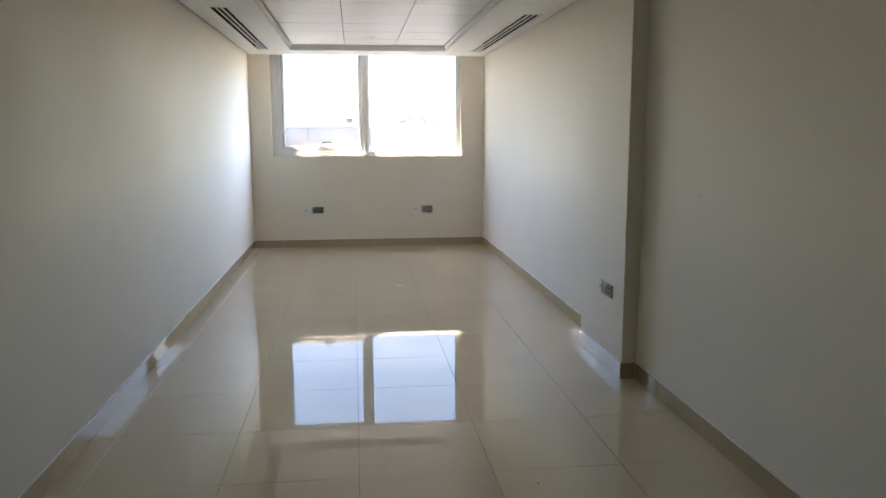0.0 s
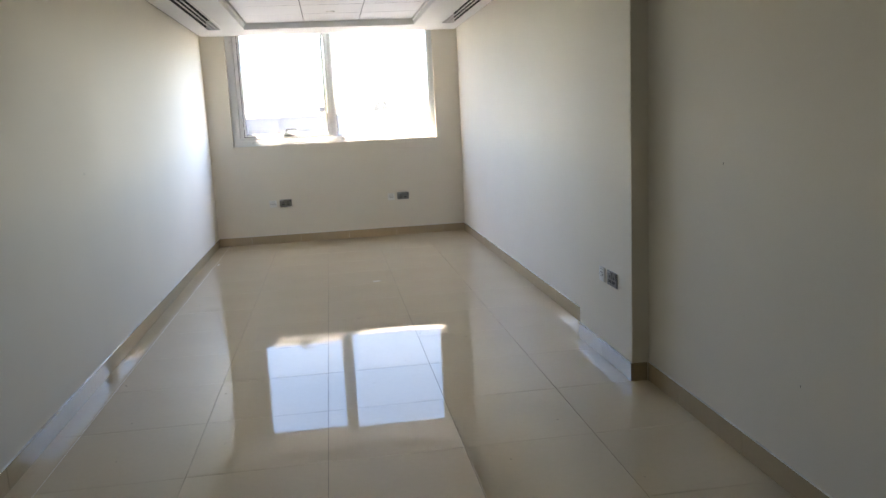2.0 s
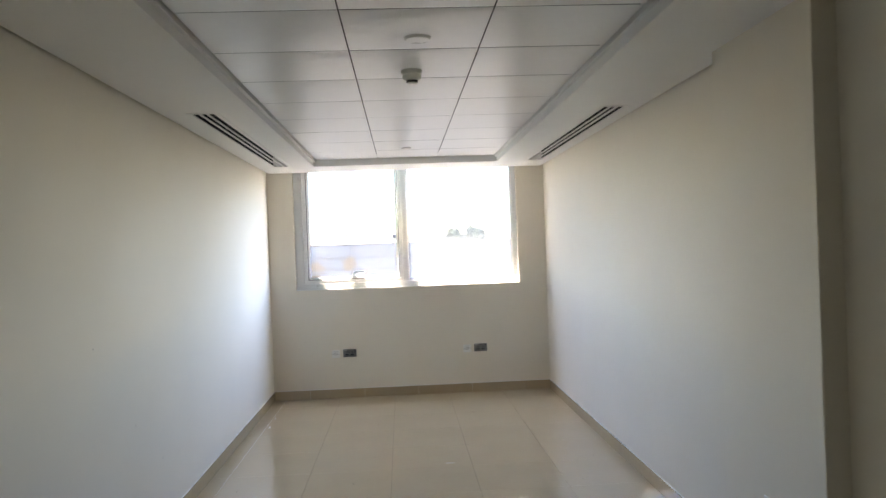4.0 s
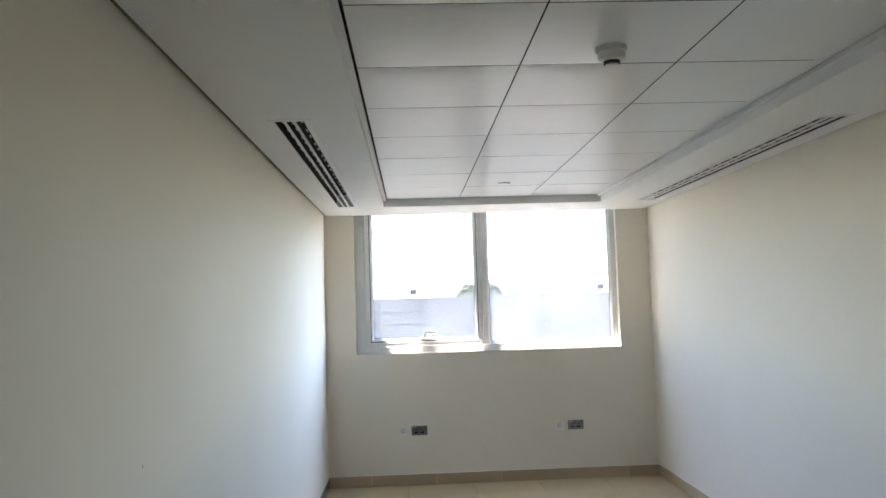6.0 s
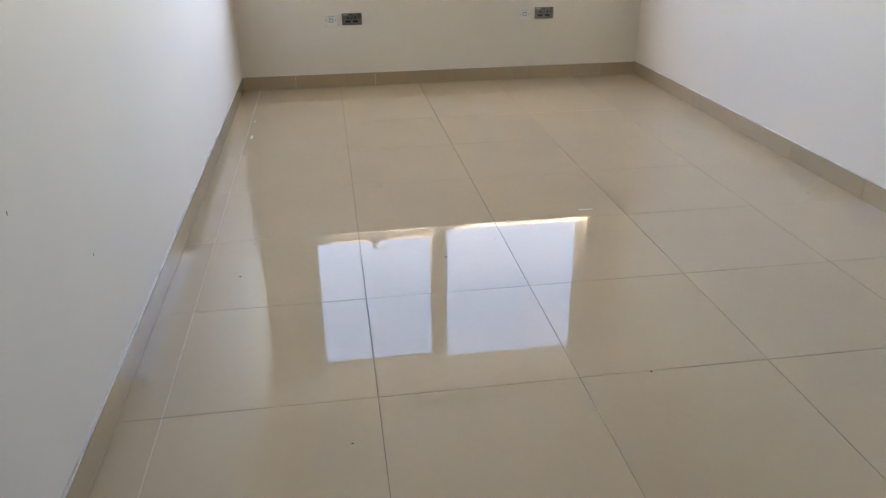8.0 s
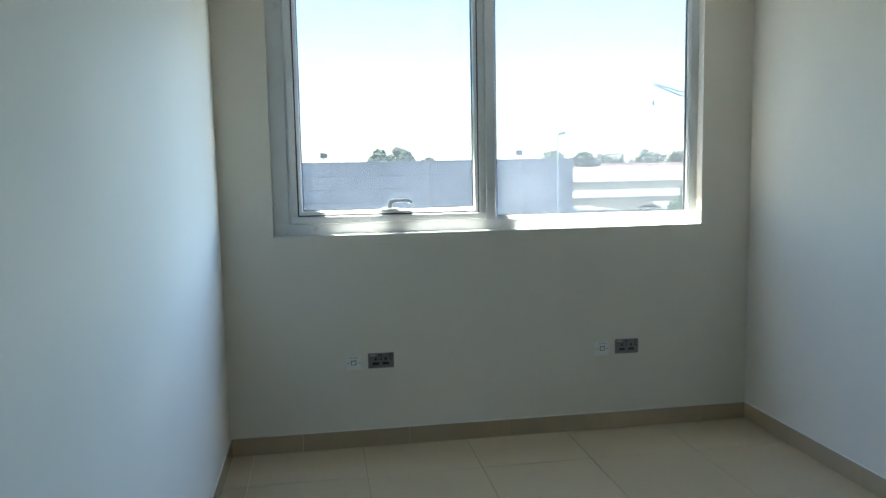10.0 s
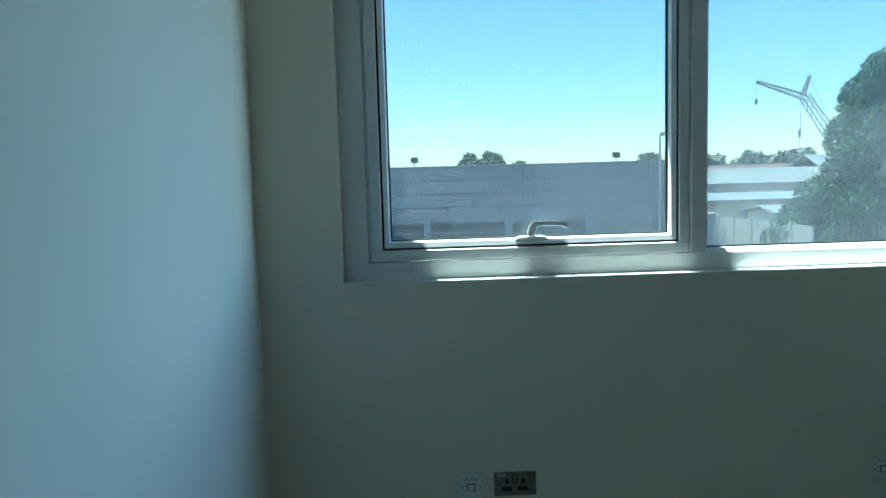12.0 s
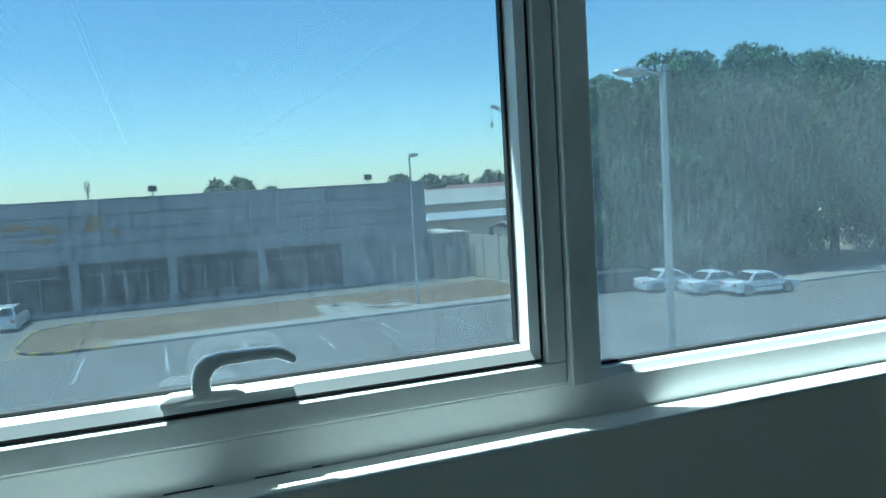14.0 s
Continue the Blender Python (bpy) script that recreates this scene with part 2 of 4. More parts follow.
# ---- the room ----
WIDE, TALL, BACK = 3.075, 2.75, -13.0        # left wall at x 0, window wall at y 0
SOFFIT, PANELS = 2.51, 2.57
GAP = 0.024                                     # shadow gap between ceiling and wall
WIN_L, WIN_R, WIN_B, WIN_T = 0.278, 2.766, 1.205, 2.66
OUT = 0.24
PIER_X, PIER_A, PIER_B = 2.95, -5.84, -4.98
NEAR_X = 3.045                                  # the right wall on the near side of the pier


def wall_with_opening(name, x0, x1, z0, z1, y0, y1, ox0, ox1, oz0, oz1, mat):
    o = [(x0, z0), (x1, z0), (x1, z1), (x0, z1)]
    i = [(ox0, oz0), (ox1, oz0), (ox1, oz1), (ox0, oz1)]
    v = [(x, y, z) for y in (y0, y1) for ring in (o, i) for x, z in ring]
    f = []
    for k in range(4):
        n = (k + 1) % 4
        f += [(k, n, 4 + n, 4 + k), (8 + n, 8 + k, 12 + k, 12 + n), (n, k, 8 + k, 8 + n), (4 + k, 4 + n, 12 + n, 12 + k)]
    return mesh(name, v, f, mat)


structure(boxes("wall_west", [((-0.15, BACK, -0.12), (0, 0, TALL))], WALL), "cream painted plaster side wall")
structure(boxes("wall_east", [((WIDE, PIER_B, -0.12), (WIDE + 0.15, 0, TALL)), ((NEAR_X, BACK, -0.12), (WIDE + 0.15, PIER_A, TALL))], WALL), "cream painted plaster side wall")
structure(boxes("wall_pier", [((PIER_X, PIER_A, -0.12), (WIDE + 0.15, PIER_B, TALL))], WALL, bevel=0.004), "cream plastered pier standing out of the wall")
structure(wall_with_opening("wall_north", -0.15, WIDE + 0.15, -0.12, TALL, 0, OUT, WIN_L, WIN_R, WIN_B, WIN_T, WALL), "cream painted wall with a wide window opening")
structure(boxes("wall_south", [((-0.15, BACK - 0.15, -0.12), (WIDE + 0.15, BACK, TALL))], WALL), "plain cream wall that closes the room")

# vents lie in openings of the dropped border
VENTS = ((0.185, 0.355, -3.76, -0.66), (2.785, 2.955, -3.64, -0.62))
REC_L, REC_R, REC_Y = 0.585, 2.485, -0.59
pairs = [((GAP, REC_Y, SOFFIT), (WIDE - GAP, -0.001, TALL))]
for (vx0, vx1, vy0, vy1), (sx0, sx1) in zip(VENTS, ((GAP, REC_L), (REC_R, WIDE - GAP))):
    pairs += [((sx0, BACK, SOFFIT), (vx0, REC_Y, TALL)), ((vx1, BACK, SOFFIT), (sx1, REC_Y, TALL)),
              ((vx0, BACK, SOFFIT), (vx1, vy0, TALL)), ((vx0, vy1, SOFFIT), (vx1, REC_Y, TALL))]
pairs += [((-0.15, BACK - 0.15, TALL), (WIDE + 0.15, OUT, TALL + 0.15))]
structure(boxes("ceiling", pairs, WHITE), "white plasterboard ceiling with a dropped border")
# strips in and below the gap, coloured dark to stand for its shade
structure(boxes("trim_west", [((0, BACK, SOFFIT + 0.014), (GAP, -0.001, TALL))], GROOVE), "dark strip painting the shade of the gap between wall and ceiling")
structure(boxes("trim_east", [((WIDE - GAP, PIER_B, SOFFIT + 0.014), (WIDE, -0.001, TALL)), ((NEAR_X - 0.012, BACK, SOFFIT - 0.02), (NEAR_X, PIER_A, SOFFIT - 0.001))], GROOVE), "dark strip painting the shade of the gap between wall and ceiling")

# metal ceiling panels in the recess, as one mesh
bm = bmesh.new()
rng = random.Random(4)
xs = (0.615, 1.245, 1.857, 2.46)
rows_y = [REC_Y - 0.012] + [-0.60 - 0.615 * k for k in range(1, 20)]
for i in range(3):
    for ya, yb in zip(rows_y, rows_y[1:]):
        x0, x1, y0, y1 = xs[i] + 0.003, xs[i + 1] - 0.003, yb + 0.003, ya - 0.003
        tx, ty = rng.uniform(-0.0008, 0.0008), rng.uniform(-0.0008, 0.0008)
        bow = rng.uniform(0.0002, 0.0011)
        n = 6
        grid = []
        for a in range(n + 1):
            for b in range(n + 1):
                u, w = a / n, b / n
                edge = min(u, 1 - u, w, 1 - w)
                z = PANELS - bow * 16 * u * (1 - u) * w * (1 - w) + tx * (u - 0.5) + ty * (w - 0.5) + (0.006 if edge == 0 else 0)
                grid.append(bm.verts.new((x0 + (x1 - x0) * u, y0 + (y1 - y0) * w, z)))
        for a in range(n):
            for b in range(n):
                k = a * (n + 1) + b
                bm.faces.new((grid[k], grid[k + 1], grid[k + n + 2], grid[k + n + 1]))
panel_mesh = finish(bm, "ceiling_panels", PANEL, smooth=True)
structure(panel_mesh, "glossy white metal ceiling panels in a recess")
lip = boxes("ceiling_lip", [((REC_L - 0.001, BACK, PANELS - 0.012), (0.607, REC_Y, PANELS + 0.008)), ((2.464, BACK, PANELS - 0.012), (REC_R + 0.001, REC_Y, PANELS + 0.008))], WHITE)
structure(lip, "white metal edge angle round the ceiling panels")
# near-black sheet in place of the shade seen through the panel joints
structure(boxes("ceiling_void", [((REC_L, BACK, PANELS + 0.05), (REC_R, REC_Y, PANELS + 0.06))], DARK), "near-black sheet standing for the shade above the ceiling panels")


def slot_vent(x0, x1, y0, y1):
    """A linear air diffuser with three slots, let into the ceiling."""
    v = root("air_vent", (x0 + x1) / 2, (y0 + y1) / 2, SOFFIT)
    w, h = (x1 - x0) / 2, (y1 - y0) / 2
    e = 0.012
    bars = [((-w - e, -h - e, -0.004), (-w + 0.018, h + e, 0.004)), ((w - 0.018, -h - e, -0.004), (w + e, h + e, 0.004)),
            ((-w + 0.018, -h - e, -0.004), (w - 0.018, -h + 0.016, 0.004)), ((-w + 0.018, h - 0.016, -0.004), (w - 0.018, h + e, 0.004))]
    boxes("frame", bars, WHITE, v, bevel=0.001)
    slot = (2 * w - 0.036) / 3
    for k in (1, 2):
        x = -w + 0.018 + slot * k
        boxes("divider", [((x - 0.006, -h + 0.016, -0.003), (x + 0.006, h - 0.016, 0.005))], WHITE, v)
    # plenum sheets coloured near black to stand for the shade behind the slots
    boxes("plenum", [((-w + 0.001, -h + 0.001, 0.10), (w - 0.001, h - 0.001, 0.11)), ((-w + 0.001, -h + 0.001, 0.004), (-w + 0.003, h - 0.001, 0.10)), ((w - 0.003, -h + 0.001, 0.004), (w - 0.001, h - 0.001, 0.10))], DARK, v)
    blades = []
    k = 0
    yy = -h + 0.08
    while yy < h - 0.1:
        for s in range(3):
            xc = -w + 0.018 + slot * (s + 0.5)
            off = 0.03 * ((s + k) % 2)
            blades.append(((xc - 0.004, yy + off, 0.018), (xc + 0.006, yy + off + 0.05, 0.022)))
        yy += 0.16
        k += 1
    tagged(boxes("blade", blades, GALV, v), kind="stuff")
    return tagged(v, "white linear slot air vent set into the ceiling border", "air vent", "ceiling slot vents")


for vent in VENTS:
    slot_vent(*vent)


def turned(name, profile, mat, parent, seg=28):
    """A body of revolution about z from (radius, z) pairs."""
    bm = bmesh.new()
    rings = [[bm.verts.new((r * math.cos(2 * math.pi * k / seg), r * math.sin(2 * math.pi * k / seg), z)) for k in range(seg)] for r, z in profile]
    for a, b in zip(rings, rings[1:]):
        for k in range(seg):
            bm.faces.new((a[k], a[(k + 1) % seg], b[(k + 1) % seg], b[k]))
    bm.faces.new(rings[0])
    bm.faces.new(rings[-1][::-1])
    bmesh.ops.recalc_face_normals(bm, faces=bm.faces)
    return finish(bm, name, mat, parent, smooth=True)


def smoke_detector(x, y):
    d = root("smoke_detector", x, y, PANELS - 0.003)
    turned("base", [(0.056, 0.003), (0.056, -0.016), (0.05, -0.02)], PLASTIC, d)
    turned("body", [(0.047, -0.02), (0.05, -0.03), (0.047, -0.043), (0.036, -0.05)], PLASTIC, d)
    turned("sensor_grille", [(0.03, -0.049), (0.03, -0.06), (0.026, -0.062)], BLACK, d)
    turned("cap", [(0.024, -0.061), (0.024, -0.066), (0.018, -0.069)], PLASTIC, d)
    tagged(d, "round white smoke detector hanging from a ceiling panel", "smoke detector")


def cover_disc(x, y, r, name, label):
    d = root(name, x, y, PANELS - 0.003)
    turned("plate", [(r, 0.002), (r, -0.005), (r * 0.92, -0.009), (r * 0.5, -0.010)], PLASTIC, d)
    turned("rim", [(r * 1.06, 0.003), (r * 1.06, -0.001)], WHITE, d)
    tagged(d, label, "cover plate")


smoke_detector(1.545, -4.50)
cover_disc(1.562, -5.12, 0.058, "ceiling_cover", "round white cover plate on a ceiling panel")
cover_disc(1.535, -1.40, 0.045, "sprinkler_cover", "small round white sprinkler cover on a ceiling panel")


# ---- window ----
win = structure(root("window_1", WIN_L, 0.065, WIN_B), "white aluminium window with a hinged sash and a fixed pane")
W, H = WIN_R - WIN_L, WIN_T - WIN_B
F, FL = 1.271 - WIN_B, 0.364 - WIN_L
MX0, MX1 = 1.473 - WIN_L, 1.526 - WIN_L
boxes("frame", [((0, 0, 0), (W, 0.07, F)), ((0, 0, H - F), (W, 0.07, H)), ((0, 0, F), (FL, 0.07, H - F)), ((W - 0.048, 0, F), (W, 0.07, H - F))], FRAME, win, bevel=0.002)
boxes("sill", [((0.001, -0.0645, 0.0), (W - 0.001, -0.001, 0.006))], FRAME, win, bevel=0.001)
boxes("mullion", [((MX0, -0.028, F + 0.001), (MX1, 0.065, H - F - 0.001))], FRAME, win, bevel=0.002)


def ring(x0, x1, z0, z1, t, ya, yb):
    return [((x0, ya, z0), (x1, yb, z0 + t)), ((x0, ya, z1 - t), (x1, yb, z1)), ((x0, ya, z0 + t), (x0 + t, yb, z1 - t)), ((x1 - t, ya, z0 + t), (x1, yb, z1 - t))]


S0, S1, SB, ST = FL + 0.012, MX0 - 0.003, F + 0.006, H - F - 0.004
sash = boxes("sash", ring(S0, S1, SB, ST, 0.036, -0.018, 0.028), FRAME, win, bevel=0.0025)
boxes("rebate", ring(FL + 0.0005, MX0 - 0.0005, F + 0.0005, H - F - 0.0005, 0.030, 0.032, 0.066), FRAME, win)
boxes("gasket", ring(S0 + 0.0365, S1 - 0.0365, SB + 0.0365, ST - 0.0365, 0.007, -0.006, 0.03), GASKET, win)


def bead(x0, x1, z0, z1, t, ya, yb):
    """A glazing bead that slopes back to the pane."""
    v, f = [], []
    for x, z, ox, oz in ((x0, z0, 1, 1), (x1, z0, -1, 1), (x1, z1, -1, -1), (x0, z1, 1, -1)):
        v += [(x, ya, z), (x + ox * t * 0.75, ya + 0.004, z + oz * t * 0.75), (x + ox * t, yb, z + oz * t), (x, yb, z)]
    for k in range(4):
        a, b = 4 * k, 4 * ((k + 1) % 4)
        for j in range(4):
            f.append((a + j, b + j, b + (j + 1) % 4, a + (j + 1) % 4))
    return mesh("bead", v, f, BEAD, win)


bead(S0 + 0.044, S1 - 0.044, SB + 0.044, ST - 0.044, 0.022, -0.012, 0.028)
g0 = 0.066
boxes("gasket", ring(S0 + g0, S1 - g0, SB + g0, ST - g0, 0.004, 0.018, 0.03), GASKET, win)
pane = boxes("pane", [((S0 + 0.055, 0.0305, SB + 0.055), (S1 - 0.055, 0.0315, ST - 0.055))], GLASS_L, win)
pane.visible_shadow = False
bead(MX1 + 0.001, W - 0.049, F + 0.001, H - F - 0.001, 0.016, 0.006, 0.03)
boxes("gasket", ring(MX1 + 0.017, W - 0.065, F + 0.017, H - F - 0.017, 0.004, 0.02, 0.032), GASKET, win)
pane = boxes("pane", [((MX1 + 0.008, 0.0305, F + 0.008), (W - 0.056, 0.0315, H - F - 0.008))], GLASS_R, win)
pane.visible_shadow = False

# dried sealant pulled away along the foot of the frame
slivers = [((a - WIN_L, -0.0016, 0.0064), (b - WIN_L, -0.0002, 0.0064 + h)) for a, b, h in ((0.78, 0.80, 0.0016), (0.86, 0.925, 0.0018), (0.98, 1.03, 0.0015), (1.06, 1.075, 0.0015), (2.05, 2.08, 0.0016))]
boxes("sealant_gap", slivers, GASKET, win)

# cockspur catch on the sash's lower rail
hx, hz = 0.866 - WIN_L, SB + 0.056
catch = new("handle")
catch.parent = win
catch.matrix_basis = pose(hx, -0.012, hz)
prism("base", [(0, 0), (0.108, 0), (0.108, 0.010), (0.096, 0.017), (0.014, 0.017), (0, 0.010)], -0.018, 0.004, HANDLE, catch, bevel=0.003)
arm = [(0.040, 0.0175), (0.066, 0.0175), (0.064, 0.032), (0.070, 0.044), (0.082, 0.050), (0.150, 0.0505), (0.163, 0.045), (0.171, 0.040), (0.178, 0.044), (0.176, 0.053),
       (0.162, 0.063), (0.148, 0.066), (0.080, 0.067), (0.060, 0.064), (0.047, 0.054), (0.041, 0.036)]
prism("lever", arm, -0.030, -0.012, HANDLE, catch, bevel=0.004)
boxes("keeper", [((0.10, -0.008, 0.0005), (0.175, 0.003, 0.006))], BEAD, catch, bevel=0.001)


# ---- sockets ----
def double_socket(m):
    """A steel double socket with two switches; its face looks along -y before m is applied."""
    s = new("double_socket")
    s.matrix_basis = m
    boxes("plate", [((-0.073, -0.007, -0.043), (0.073, 0, 0.043))], STEEL, s, bevel=0.003)
    for x in (-0.030, 0.026):
        boxes("socket_slot", [((x - 0.018, -0.0085, -0.024), (x + 0.018, -0.0068, -0.009)), ((x - 0.006, -0.0085, 0.002), (x + 0.006, -0.0068, 0.018))], BLACK, s)
    for x in (-0.004, 0.056):
        boxes("switch", [((x - 0.008, -0.0082, 0.004), (x + 0.008, -0.0068, 0.036))], BLACK, s, bevel=0.0005)
        boxes("rocker", [((x - 0.005, -0.0115, 0.008), (x + 0.005, -0.0083, 0.032))], STEEL, s, bevel=0.001)
    boxes("label_strip", [((-0.062, -0.0076, 0.028), (-0.03, -0.0069, 0.036))], GALV, s)
    return tagged(s, "brushed steel double power socket with black inserts on the wall", "power socket", "steel double sockets")


def flex_outlet(m):
    s = new("switch_plate")
    s.matrix_basis = m
    boxes("plate", [((-0.043, -0.008, -0.043), (0.043, 0, 0.043))], PLASTIC, s, bevel=0.003)
    boxes("button", [((-0.011, -0.013, -0.008), (0.011, -0.0081, 0.010))], PLASTIC, s, bevel=0.002)
    # dark box that paints the button's shadow ring onto the plate
    boxes("button_shade", [((-0.015, -0.0088, -0.012), (0.015, -0.0081, 0.014))], GROOVE, s)
    boxes("screw", [((-0.034, -0.0088, -0.003), (-0.029, -0.0075, 0.002))], BLACK, s)
    boxes("screw", [((0.029, -0.0088, -0.003), (0.034, -0.0075, 0.002))], BLACK, s)
    boxes("mark", [((-0.022, -0.0086, 0.026), (-0.012, -0.0075, 0.033)), ((-0.008, -0.0086, 0.028), (0.012, -0.0075, 0.032)), ((0.014, -0.0086, 0.026), (0.022, -0.0075, 0.033))], GALV, s)
    return tagged(s, "white plastic single outlet plate on the wall beside a socket", "outlet plate", "white outlet plates")


first = double_socket(pose(0.843, -0.0005, 0.496))
copy_thing(first, pose(2.302, -0.0005, 0.496))
copy_thing(first, pose(PIER_X - 0.0005, -5.57, 0.505, 0, 0, -90))
plate = flex_outlet(pose(0.690, -0.0005, 0.490))
copy_thing(plate, pose(2.150, -0.0005, 0.490))
copy_thing(plate, pose(PIER_X - 0.0005, -5.41, 0.505, 0, 0, -90))


# ---- outside: one storey below ----
G = -6.2                                       # street level
ground = boxes("ground", [((-1500, 0.3, G - 0.3), (1500, 3000, G - 0.02)), ((-1500, -1500, G - 0.3), (1500, 0.3, G - 0.02))], SAND)
structure(ground, "pale sandy ground reaching to the horizon")
structure(boxes("building_base", [((-14, BACK - 3, G - 0.02), (18, OUT, -0.121)), ((-14, BACK - 3, -0.121), (-0.152, OUT, 3.2)), ((WIDE + 0.152, BACK - 3, -0.121), (18, OUT, 3.2))], WALL), "plain lower storey of the building")
structure(boxes("road", [((-120, 0.6, G - 0.02), (160, 44.0, G)), ((-120, 44.0, G - 0.02), (-7.3, 60, G)), ((-7.3, 54.7, G - 0.02), (22.5, 60, G))], ASPHALT), "sunlit worn grey asphalt car park and street")

# painted bay lines
for k in range(-3, 7):
    x = 0.9 + 3.97 * k
    structure(boxes("road_line", [((x - 0.06, 35.8, G + 0.001), (x + 0.06, 41.8, G + 0.005))], LINE), "faded white painted parking bay line")

# island of dry grass with a kerb
IX0, IX1, IY0, IY1, IR = -6.9, 25.6, 44.1, 54.5, 3.0
outline = []
for cx, cy, a0 in ((IX0 + IR, IY0 + IR, 180), (IX1 - 0.5, IY0 + 0.5, 270), (IX1 - 0.5, IY1 - 0.5, 0), (IX0 + IR, IY1 - IR, 90)):
    rr = IR if cx < 0 else 0.5
    for k in range(7):
        a = radians(a0 + 15 * k)
        outline.append((cx + rr * math.cos(a), cy + rr * math.sin(a)))
bm = bmesh.new()
top = [bm.verts.new((x, y, G + 0.10)) for x, y in outline]
low = [bm.verts.new((x, y, G - 0.01)) for x, y in outline]
bm.faces.new(top)
for k in range(len(top)):
    n = (k + 1) % len(top)
    bm.faces.new((low[k], low[n], top[n], top[k]))
bmesh.ops.recalc_face_normals(bm, faces=bm.faces)
island = structure(finish(bm, "ground_island", GRASS), "raised island of dry brown grass beside the street")
kerb_mesh = {}


def kerb_block(length, mat):
    key = (round(length, 2), mat.name)
    if key not in kerb_mesh:
        bm = bmesh.new()
        add_box(bm, (-length / 2, -0.09, 0), (length / 2, 0.09, 0.16))
        bmesh.ops.bevel(bm, geom=[e for e in bm.edges if all(v.co.z > 0.1 for v in e.verts)], offset=0.025, segments=1, affect="EDGES")
        me = bpy.data.meshes.new("kerb_stone")
        bm.to_mesh(me)
        bm.free()
        me.materials.append(mat)
        kerb_mesh[key] = me
    return kerb_mesh[key]


def kerb_run(points, parent, painted):
    count = 0
    for (xa, ya), (xb, yb) in zip(points, points[1:]):
        d = math.hypot(xb - xa, yb - ya)
        n = max(1, round(d / 1.0))
        for k in range(n):
            u = (k + 0.5) / n
            x, y = xa + (xb - xa) * u, ya + (yb - ya) * u
            mat = (KERB_B if count % 2 else KERB_A) if painted(x, y) else KERB_C
            s = new("kerb_stone", kerb_block(d / n - 0.012, mat))
            s.parent = parent
            s.matrix_basis = pose(x, y, G - 0.005, 0, 0, math.degrees(math.atan2(yb - ya, xb - xa)))
            count += 1


kerb = structure(new("kerb"), "painted kerb round the grass island")
kerb_run(outline + outline[:1], kerb, lambda x, y: x < -1.5)

# paved strip and the worn path over the island
pave = structure(boxes("pavement", [((-1.8, 44.3, G + 0.08), (25.2, 45.9, G + 0.108))], PAVE), "pale paved strip behind the kerb")
structure(boxes("pavement_path", [((10.6, 45.9, G + 0.08), (13.6, 50.5, G + 0.112)), ((13.6, 46.4, G + 0.08), (16.4, 48.0, G + 0.110))], PAVE), "pale broken concrete path over dry grass")
rng = random.Random(21)
for k in range(9):
    x, y = rng.uniform(10.5, 16.5), rng.uniform(46.2, 50)
    boxes("paving_slab", [((x, y, G + 0.10), (x + rng.uniform(0.6, 1.4), y + rng.uniform(0.5, 1.2), G + 0.125))], PAVE, pave)

# tufts of dead grass
v, f = [], []
for k in range(4200):
    x, y = rng.uniform(-6, 25), rng.uniform(46.1, 54.2)
    if 10.4 < x < 14 and y < 50.7:
        continue
    a, h, w = rng.uniform(0, 6.28), rng.uniform(0.03, 0.09), rng.uniform(0.02, 0.06)
    c, s = math.cos(a) * w, math.sin(a) * w
    i = len(v)
    v += [(x - c, y - s, G + 0.09), (x + c, y + s, G + 0.09), (x + c * 0.3 + rng.uniform(-0.1, 0.1), y + s * 0.3, G + 0.09 + h)]
    f.append((i, i + 1, i + 2))
tagged(mesh("dry_grass", v, f, GRASS), "dry brown grass tufts on the island", "grass", kind="stuff")

# ---- showroom across the street ----
FY = 60.0
bx0, bx1, bz1 = -44.0, 22.5, 2.12
shop = root("commercial_building", 0, FY, G)
top_z = bz1 - G
GT = -2.47 - G                                 # head of the shop windows
boxes("wall", [((bx0, 0.35, 0), (bx1, 36, top_z - 0.12)), ((bx0, 0.0, GT), (bx1, 0.35, GT + 0.12)), ((15.6, 0.0, 0), (bx1, 0.35, GT))], FACADE_LOW, shop)
boxes("backing", [((bx0, -0.012, GT + 0.121), (bx1 - 0.01, 0.349, top_z - 0.101))], JOINT, shop)
boxes("parapet", [((bx0 - 0.05, -0.06, top_z - 0.10), (bx1 + 0.05, 36.05, top_z))], ALU, shop, bevel=0.02)
for k in range(9):
    px = 15.3 - 6.7 * k
    boxes("pillar", [((px - 0.32, -0.10, 0), (px + 0.32, 0.34, GT - 0.002))], FACADE_LOW, shop, bevel=0.02)
    if k == 8:
        break
    wx0, wx1 = px - 6.7 + 0.32, px - 0.32
    w = new("shop_window")
    w.parent = shop
    boxes("glass", [((wx0, 0.22, 0.25), (wx1, 0.25, GT))], SHOPGLASS, w)
    bars = [((wx0, 0.12, z), (wx1, 0.22, z + 0.09)) for z in (0.2, 2.75, GT - 0.12)]
    n = 3 if k % 2 else 4
    bars += [((wx0 + (wx1 - wx0) * j / n - 0.05, 0.125, 0.29), (wx0 + (wx1 - wx0) * j / n + 0.05, 0.215, 2.75)) for j in range(1, n)]
    bars += [((wx0 + (wx1 - wx0) * j / 3 - 0.04, 0.125, 2.84), (wx0 + (wx1 - wx0) * j / 3 + 0.04, 0.215, GT - 0.12)) for j in range(1, 3) if k != 1]
    boxes("frame", bars, ALU, w)
    boxes("plinth", [((wx0, 0.05, 0), (wx1, 0.34, 0.2))], FACADE_LOW, w)
boxes("door", [((16.4, -0.05, 0), (17.5, -0.002, 2.3))], ALU, shop, bevel=0.01)
